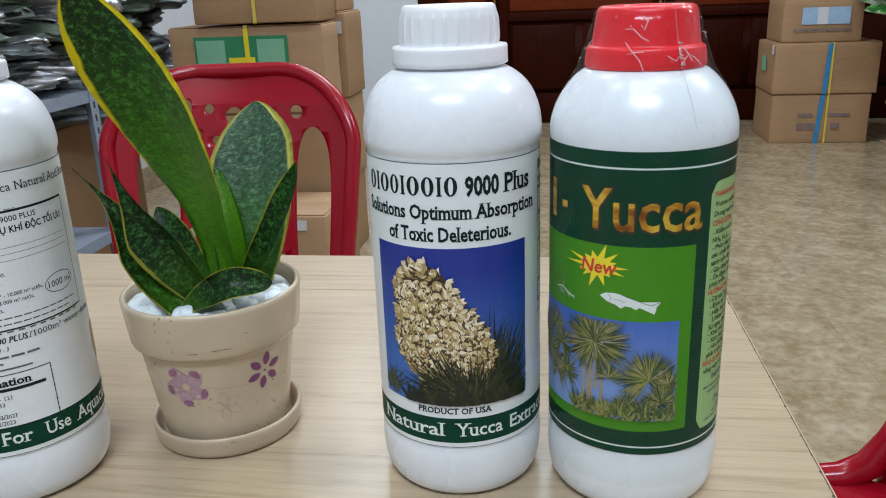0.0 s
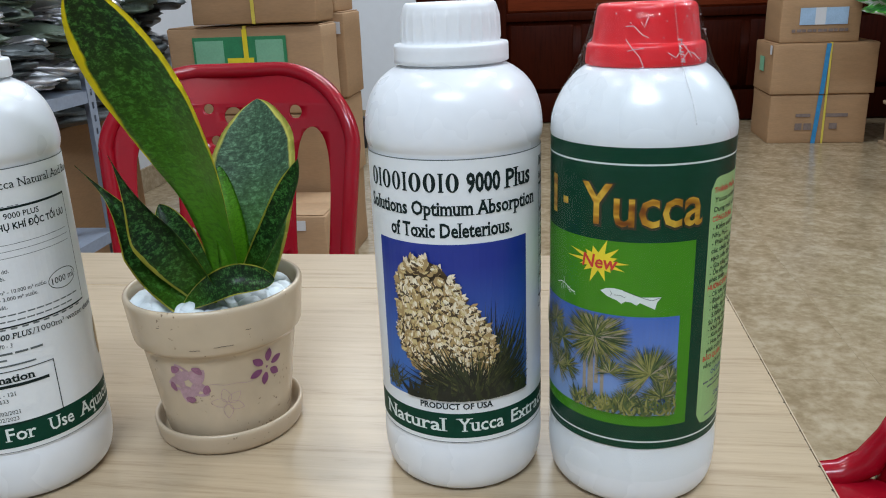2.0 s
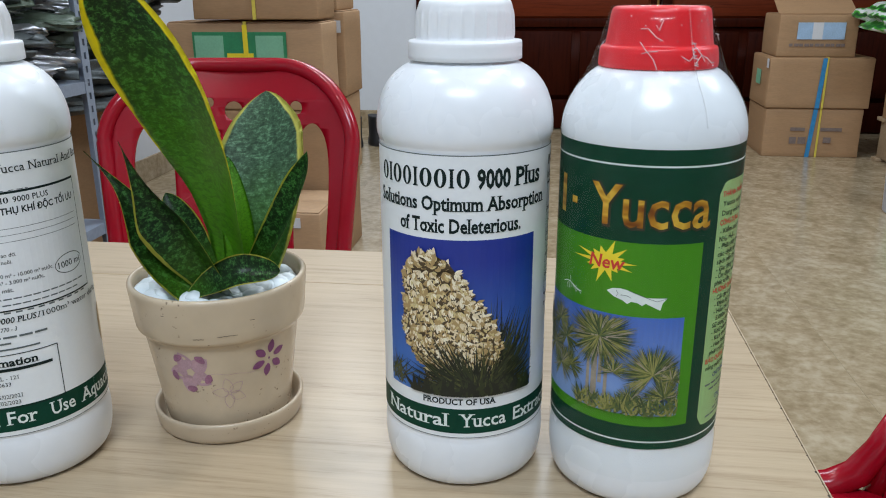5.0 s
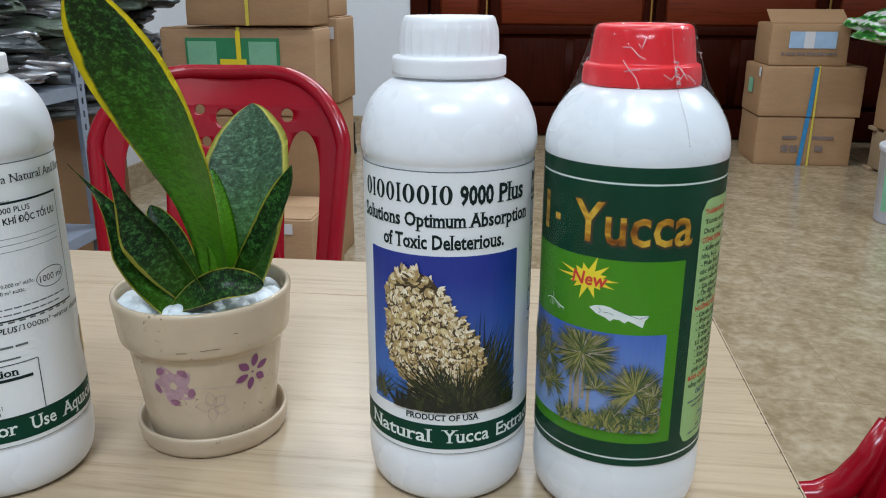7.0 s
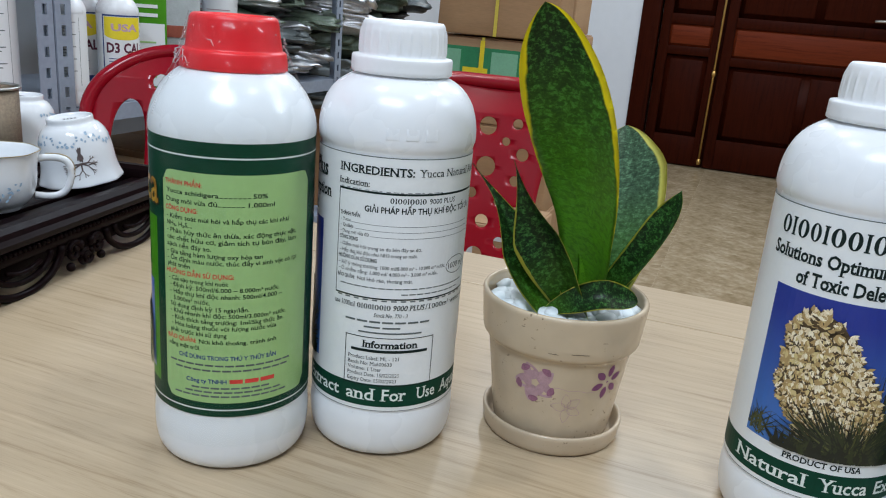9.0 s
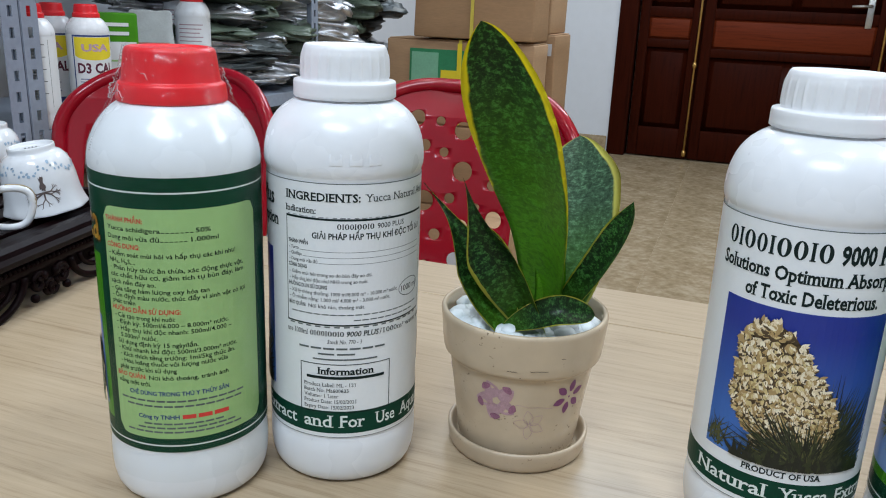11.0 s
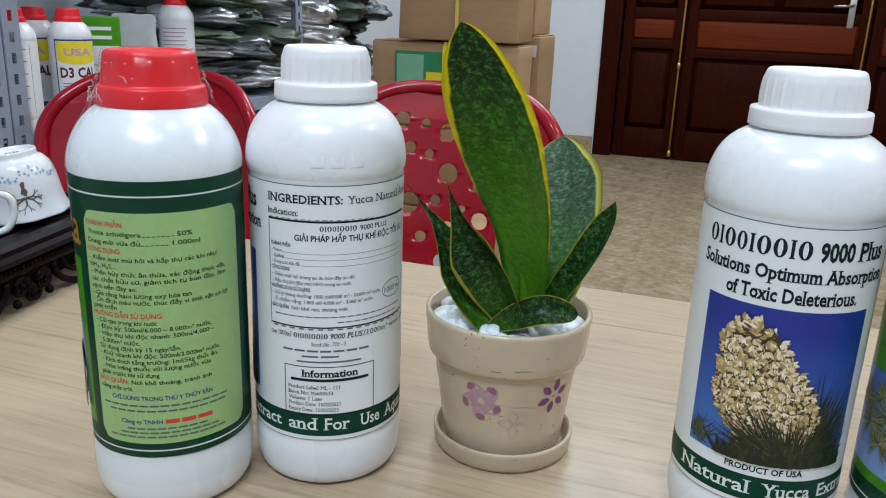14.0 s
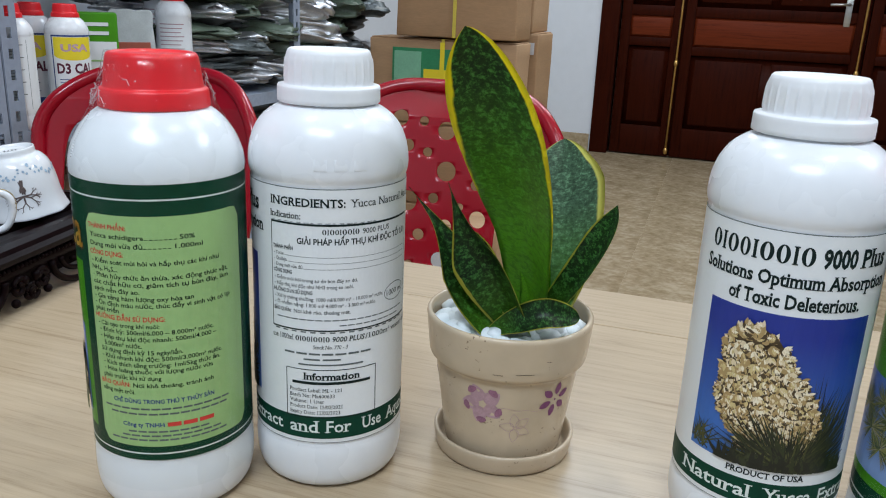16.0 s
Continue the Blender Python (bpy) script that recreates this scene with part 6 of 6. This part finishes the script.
g = thing("packet", pose(-1.45, 1.52, ZS, 0, 0, 44), "green and white printed packet on the rack", "packet")
part("carton_body", box_bm(-0.055, 0.055, -0.03, 0.03, 0, 0.23, 0.004), MID_GREEN, g)
part("printed_panel", box_bm(-0.05, 0.05, -0.0315, -0.0302, 0.02, 0.165), PAPER, g, smooth=False)
for k in range(5):
    part("print_bar", box_bm(-0.042, 0.03 - 0.008 * (k % 2), -0.0325, -0.0315, 0.04 + k * 0.02, 0.044 + k * 0.02), PALE_GREEN, g, smooth=False)
for k in range(2):
    part("print_bar", box_bm(-0.042, 0.035, -0.0325, -0.0302, 0.18 + k * 0.02, 0.188 + k * 0.02), PAPER, g, smooth=False)
CLEAR_BAG = surface("milky_bag_film", (0.50, 0.53, 0.52), 0.3, vary=0.12, scale=40, relief=0.3)
RUST_PRINT = surface("rust_print", (0.42, 0.10, 0.06), 0.5, vary=0.2, scale=60)
pouch = thing("pouch", pose(-1.50, 1.715, ZS, 0, 0, 48), "milky plastic pouch with a rust coloured band", "pouch")
bm = box_bm(-0.055, 0.055, -0.028, 0.028, 0, 0.235, 0.012, 3)
bmesh.ops.subdivide_edges(bm, edges=[e for e in bm.edges if e.calc_length() > 0.04], cuts=5, use_grid_fill=True)
for v in bm.verts:
    v.co.y *= 1 - 0.85 * max(0.0, v.co.z - 0.12) / 0.115
    v.co += v.normal * 0.006 * noise.noise(v.co * 30) if v.co.z > 0.02 else Vector((0, 0, 0))
part("pouch_body", bm, CLEAR_BAG, pouch)
part("printed_band", box_bm(-0.040, 0.040, -0.033, -0.0315, 0.125, 0.155, 0.0005, 1), RUST_PRINT, pouch, "rust coloured band", smooth=False)
b3 = thing("bottle", pose(-1.46, 1.835, ZS, 0, 0, 30) @ Matrix.Diagonal((1.06, 1.06, 1.17, 1)), "white bottle with faint print and a red cap", "bottle", "bottles on the rack")
bottle_body(RED_PROFILE, b3)
red_cap(b3)
bars(b3, [(-40, 40 - 6 * (k % 3), 170 - 9 * k, 2.0) for k in range(12)], INK_MAUVE, 0.0003)
copy_thing(b3, pose(-1.545, 1.90, ZS, 0, 0, 10) @ Matrix.Diagonal((1.06, 1.06, 1.17, 1)))
rng = random.Random(11)
for k in range(30):
    layer = k // 4
    mat = (SILVER, SILVER, FOIL_DARK)[(k * 5 + layer) % 3] if layer < 4 else (FOIL_DARK, FOIL_OLIVE, SILVER)[k % 3]
    soft_bag("bag", -1.60 + rng.uniform(-0.05, 0.05), 1.98 + 0.125 * (k % 4) * 0.9 + rng.uniform(-0.03, 0.03), ZS + 0.002 + layer * 0.037 + (0.012 if layer else 0) * rng.random(), rng.uniform(0.22, 0.31), rng.uniform(0.18, 0.26), rng.uniform(0.055, 0.085), mat, "crumpled silver foil bag" if mat is SILVER else "crumpled dark foil bag", "bag", "bags on the rack", rng.uniform(-60, 60), k * 1.7, 0.28, (0, 0) if layer == 0 else (rng.uniform(-8, 8), rng.uniform(-8, 8)))
for k in range(32):
    mat = (FOIL_DARK, SILVER, SILVER, FOIL_OLIVE, FOIL_DARK)[k % 5]
    soft_bag("bag", -1.60 + rng.uniform(-0.05, 0.05), 2.50 + 0.15 * (k % 4), 0.605 + (k // 4) * 0.085, 0.30, 0.26, 0.13, mat, "crumpled silver foil bag" if mat is SILVER else "crumpled dark foil bag", "bag", "bags on the rack", rng.uniform(-60, 60), k * 2.3, 0.30, (0, 0) if k < 4 else (rng.uniform(-9, 9), rng.uniform(-9, 9)))
carton(-1.94, -1.58, 2.38, 2.95, 0.0, 0.60, CARDBOARD, "brown carton under a heap of bags")
for y in (1.3, 1.75):
    carton(-1.80, -1.42, y - 0.1, y + 0.28, 0.30, 0.56, CARDBOARD, "brown carton on the lower shelf", group="cartons on the rack")


# ---- tea tray ----
tray = thing("tea_tray", pose(-0.612, 0.47, TOP, 0, 0, 9.0), "dark lacquered carved wooden tea tray", "tray")
# local: x = 0 is the carved right-hand face, y along it, the tray reaches to -x
L0, L1, DEPTH = -0.30, 0.20, -0.38
moulding = [(0.0, 0.043), (0.006, 0.046), (0.007, 0.051), (0.002, 0.054), (0.0, 0.058), (-0.004, 0.062), (-0.012, 0.062), (-0.016, 0.058), (-0.018, 0.05), (-0.018, 0.043)]


def run_bm(profile, y0, y1):
    bm = bmesh.new()
    a = [bm.verts.new((x, y0, z)) for x, z in profile]
    b = [bm.verts.new((x, y1, z)) for x, z in profile]
    n = len(profile)
    for k in range(n):
        bm.faces.new((a[k], a[(k + 1) % n], b[(k + 1) % n], b[k]))
    bm.faces.new(a[::-1]), bm.faces.new(b)
    return bm


part("rim", run_bm(moulding, L0, L1), DARK_WOOD, tray, smooth=False)
part("rim", run_bm(moulding, 0.0, -DEPTH), DARK_WOOD, tray, smooth=False, m=pose(0, L1, 0, 0, 0, 90))
part("rim", run_bm([(-x - 0.0, z) for x, z in moulding][::-1], L0, L1), DARK_WOOD, tray, smooth=False, m=pose(DEPTH, 0, 0))
part("bed", box_bm(DEPTH, -0.016, L0, L1, 0.036, 0.044, 0.001, 1), DARK_WOOD, tray)
for k in range(9):
    x = -0.04 - k * 0.038
    part("slat", box_bm(x - 0.014, x + 0.014, L0 + 0.01, L1 - 0.02, 0.044, 0.050, 0.002), DARK_WOOD, tray)
beads = bmesh.new()
nb = 88
for k in range(nb):
    y = L0 + (L1 - L0) * (k + 0.5) / nb
    ball_bm(0.0023, 8, 5, beads, (0.0012, y, 0.0405))
part("beading", beads, DARK_WOOD, tray, "row of carved beads")
part("apron_rail", box_bm(-0.012, 0.0, L0, L1, 0.031, 0.0385, 0.0015), DARK_WOOD, tray)
part("apron_back", box_bm(-0.022, -0.014, L0, L1, 0.012, 0.04, 0.001, 1), DARK_WOOD, tray)


def spiral(cy_, cz, r0, r1, a0, a1, n=24):
    return [(0.001, cy_ + (r0 + (r1 - r0) * k / n) * math.cos(a0 + (a1 - a0) * k / n), cz + (r0 + (r1 - r0) * k / n) * math.sin(a0 + (a1 - a0) * k / n)) for k in range(n + 1)]


for c0 in (-0.22, -0.06, 0.10):
    part("scroll", tube_bm([(0.0, c0 + 0.048 * math.cos(math.pi * k / 20), 0.031 - 0.029 * math.sin(math.pi * k / 20)) for k in range(21)], 0.0034, 8), DARK_WOOD, tray)
    part("scroll", tube_bm([(0.0, c0 + 0.034 * math.cos(math.pi * k / 20), 0.031 - 0.018 * math.sin(math.pi * k / 20)) for k in range(21)], 0.0026, 8), DARK_WOOD, tray)
    part("scroll", tube_bm([(0.001, c0 - 0.02, 0.026), (0.001, c0 - 0.006, 0.022), (0.001, c0 + 0.006, 0.022), (0.001, c0 + 0.02, 0.026)], 0.0022, 8), DARK_WOOD, tray)
    for s in (-1, 1):
        part("scroll", tube_bm(spiral(c0 + s * 0.064, 0.021, 0.010, 0.003, 0 if s > 0 else math.pi, s * 8), 0.0024, 8), DARK_WOOD, tray)
        part("scroll", tube_bm(spiral(c0 + s * 0.078, 0.012, 0.008, 0.0025, 1.0, 1.0 + s * 7), 0.0022, 8), DARK_WOOD, tray)
    for dy, dz in ((0.058, 0.008), (-0.058, 0.008), (0.072, 0.026), (-0.072, 0.026)):
        part("boss", ball_bm(0.0042, 10, 6, at=(0.001, c0 + dy, dz)), DARK_WOOD, tray)
for y in (L0 + 0.012, L1 - 0.012):
    part("foot", box_bm(-0.03, 0.002, y - 0.012, y + 0.012, 0, 0.036, 0.004), DARK_WOOD, tray)
for y in (L0 + 0.02, L1 - 0.02):
    part("foot", box_bm(DEPTH, DEPTH + 0.03, y - 0.012, y + 0.012, 0, 0.036, 0.004), DARK_WOOD, tray)

ZT = TOP + 0.0505
grow = lambda pts: [(r * 0.95 / 1000, z * 1.25 / 1000) for r, z in pts]
CUP = grow([(0, 50.5), (20.5, 50.5), (21.5, 53.0), (23, 53.6), (23.8, 52), (23.4, 48.2), (28, 46.5), (33.5, 41), (36.6, 33), (38.0, 24), (38.6, 14), (40.5, 6), (43.0, 0.6), (42.4, 0.0), (39.5, 5), (37.2, 14), (36.0, 24), (33.5, 33), (29, 40), (20, 45), (0, 46)])


def wavy(i, r, z, a):
    return r * (1 + 0.022 * math.cos(8 * a) * max(0.0, 1 - z / 0.022))


def cup_prints(cup, upside=True):
    def ring_r(z):
        for (a, b), (c_, d_) in zip(CUP[6:], CUP[7:13]):
            if d_ <= z <= b:
                return c_ + (a - c_) * (z - d_) / max(1e-6, b - d_)
        return 0.040
    r2 = random.Random(5)
    loops = []
    for k in range(46):
        a = -1.9 + 3.6 * k / 46
        z = 0.046 + 0.003 * math.sin(a * 5) + r2.uniform(-0.0035, 0.0035)
        loops.append([(a * 0.036 + x, z + y) for x, y in petal_loop(r2.uniform(0, 6.28), 0, r2.uniform(0.0022, 0.0046), r2.uniform(0.0009, 0.0018), 4)])
    bm = wrapped(poly_bm(loops), lambda z: 0.036, 0)
    for v in bm.verts:
        a = math.atan2(v.co.x, -v.co.y)
        rr = ring_r(v.co.z) + 0.0003
        v.co = (rr * math.sin(a), -rr * math.cos(a), v.co.z)
    part("flower_print", bm, PRINT_BLUE, cup, "blue flower sprigs")
    bm = bmesh.new()
    r3 = random.Random(8)

    def twig(x, z, ang, l, w, depth):
        x2, z2 = x + l * math.cos(ang), z + l * math.sin(ang)
        q = line_bm([(x, z), (x2, z2)], w)
        me = bpy.data.meshes.new("t")
        q.to_mesh(me)
        bm.from_mesh(me)
        q.free()
        bpy.data.meshes.remove(me)
        if depth:
            for s in (-1, 1):
                twig(x2, z2, ang + s * r3.uniform(0.25, 0.7), l * r3.uniform(0.6, 0.85), w * 0.65, depth - 1)
    for a in (math.pi + 0.5, math.pi + 0.1, -0.4, 0.05, -math.pi / 2):
        twig(0.0, 0.024, a, 0.0066, 0.0016, 3)
    for k in range(14):
        q = poly_bm([[(0.0 + x, 0.034 + y) for x, y in petal_loop(r3.uniform(0.9, 2.3), r3.uniform(-0.009, 0), r3.uniform(0.001, 0.007), 0.0014, 4)]])
        me = bpy.data.meshes.new("t")
        q.to_mesh(me)
        bm.from_mesh(me)
        q.free()
        bpy.data.meshes.remove(me)
    for v in bm.verts:
        a = v.co.x / 0.038
        rr = ring_r(v.co.z) + 0.0004
        v.co = (rr * math.sin(a), -rr * math.cos(a), v.co.z)
    part("tree_print", bm, PRINT_BROWN, cup, "brown tree with spreading roots")


cup = thing("teacup", pose(-0.705, 0.580, ZT + 0.0055, 0, -8, 50), "white porcelain teacup upside down with blue flower print", "cup", "teacups on the tray")
part("bowl", lathe_bm(rounded(CUP, 1), 72, wavy), PORCELAIN, cup)
cup_prints(cup)
bars_bm = bmesh.new()
for k in range(4):
    box_bm(-0.006 + k * 0.0034, -0.0045 + k * 0.0034, -0.003, 0.003 - 0.001 * (k % 2), 0.0640, 0.0642, bm=bars_bm)
part("maker_mark", bars_bm, BLACK, cup, smooth=False)
tagged(copy_thing(cup, pose(-0.885, 0.672, ZT, 0, 0, 190)), "white porcelain teacup upside down, plain side out")
mug = thing("teacup", pose(-0.692, 0.462, ZT, 0, 0, 46), "upright white porcelain teacup with a handle and gilt rim", "cup", "teacups on the tray")
MUG = mm([(0, 2), (20, 2), (21, 0), (23, 0.3), (25, 4), (31, 9), (35.5, 18), (37.2, 30), (37.6, 42), (39.0, 51), (40.6, 54.5), (40.0, 55), (37.6, 51), (35.8, 42), (35.2, 30), (33.2, 18), (27, 10), (0, 8)])
part("bowl", lathe_bm(rounded(MUG, 1), 72, lambda i, r, z, a: r * (1 + 0.02 * math.cos(8 * a) * max(0, (z - 0.04) / 0.014))), PORCELAIN, mug)
part("gilt_rim", tube_bm([(0.0405 * (1 + 0.02 * math.cos(8 * a)) * math.sin(a), -0.0405 * (1 + 0.02 * math.cos(8 * a)) * math.cos(a), 0.0548) for a in [2 * math.pi * k / 72 for k in range(72)]], 0.0005, 6, True), GILT, mug)
loop_ = rounded([(0.036, 0.046), (0.046, 0.0480), (0.060, 0.0465), (0.066, 0.039), (0.065, 0.026), (0.060, 0.014), (0.049, 0.010), (0.034, 0.0120)], 2)
part("handle", tube_bm([(x, 0, z) for x, z in loop_], 0.0034, 10), PORCELAIN, mug)
part("gilt_line", tube_bm([(x + 0.0034 * (x - 0.048) / 0.02, 0, z + 0.0034 * (z - 0.028) / 0.02) for x, z in loop_[5:-8]], 0.0008, 6), GILT, mug)
r4 = random.Random(3)
sprig = [[(0.012 + x + 0.0016 * k - 0.006 * (k % 2), 0.014 + 0.0016 * k + y) for x, y in petal_loop(r4.uniform(0, 3.1), 0, 0.0038, 0.001, 4)] for k in range(14)]
part("flower_print", wrapped(poly_bm(sprig), 0.0362, 0.0008), PRINT_BLUE, mug, "blue flower sprig")
strainer = thing("tea_strainer", pose(-0.835, 0.585, ZT), "brown perforated metal tea strainer cylinder", "strainer")
MESH_METAL = surface("perforated_metal", (0.22, 0.17, 0.12), 0.4, 0.8, vary=0.4, scale=300, relief=0.5)
part("mesh_wall", lathe_bm(mm([(0, 1), (28, 1), (29, 3), (29, 86), (27.5, 86), (27.5, 4), (0, 3)]), 40), MESH_METAL, strainer)
part("rim", tube_bm([(0.030 * math.cos(a), 0.030 * math.sin(a), 0.087) for a in [2 * math.pi * k / 40 for k in range(40)]], 0.0018, 8, True), STEEL, strainer)

# ---- floor tiles ----
tile = tile_mesh()
near_tiles = bmesh.new()
for i in range(-5, 8):
    for j in range(-6, 11):
        x, y = 0.285 + i * TILE_SIZE, 0.17 + j * TILE_SIZE
        if x < room["x0"] - 0.6 or y > DOOR_Y + 0.2:
            continue
        if j >= 0:
            ob = new("tile", tile)
            ob.parent = floor
            ob.matrix_basis = pose(x, y, 0)
        else:
            box_bm(x + 0.0004, x + TILE_SIZE - 0.0004, y + 0.0004, y + TILE_SIZE - 0.0004, -0.0055, 0, bm=near_tiles)
part("tile_field", near_tiles, TILE, floor, smooth=False)["kind"] = "stuff"
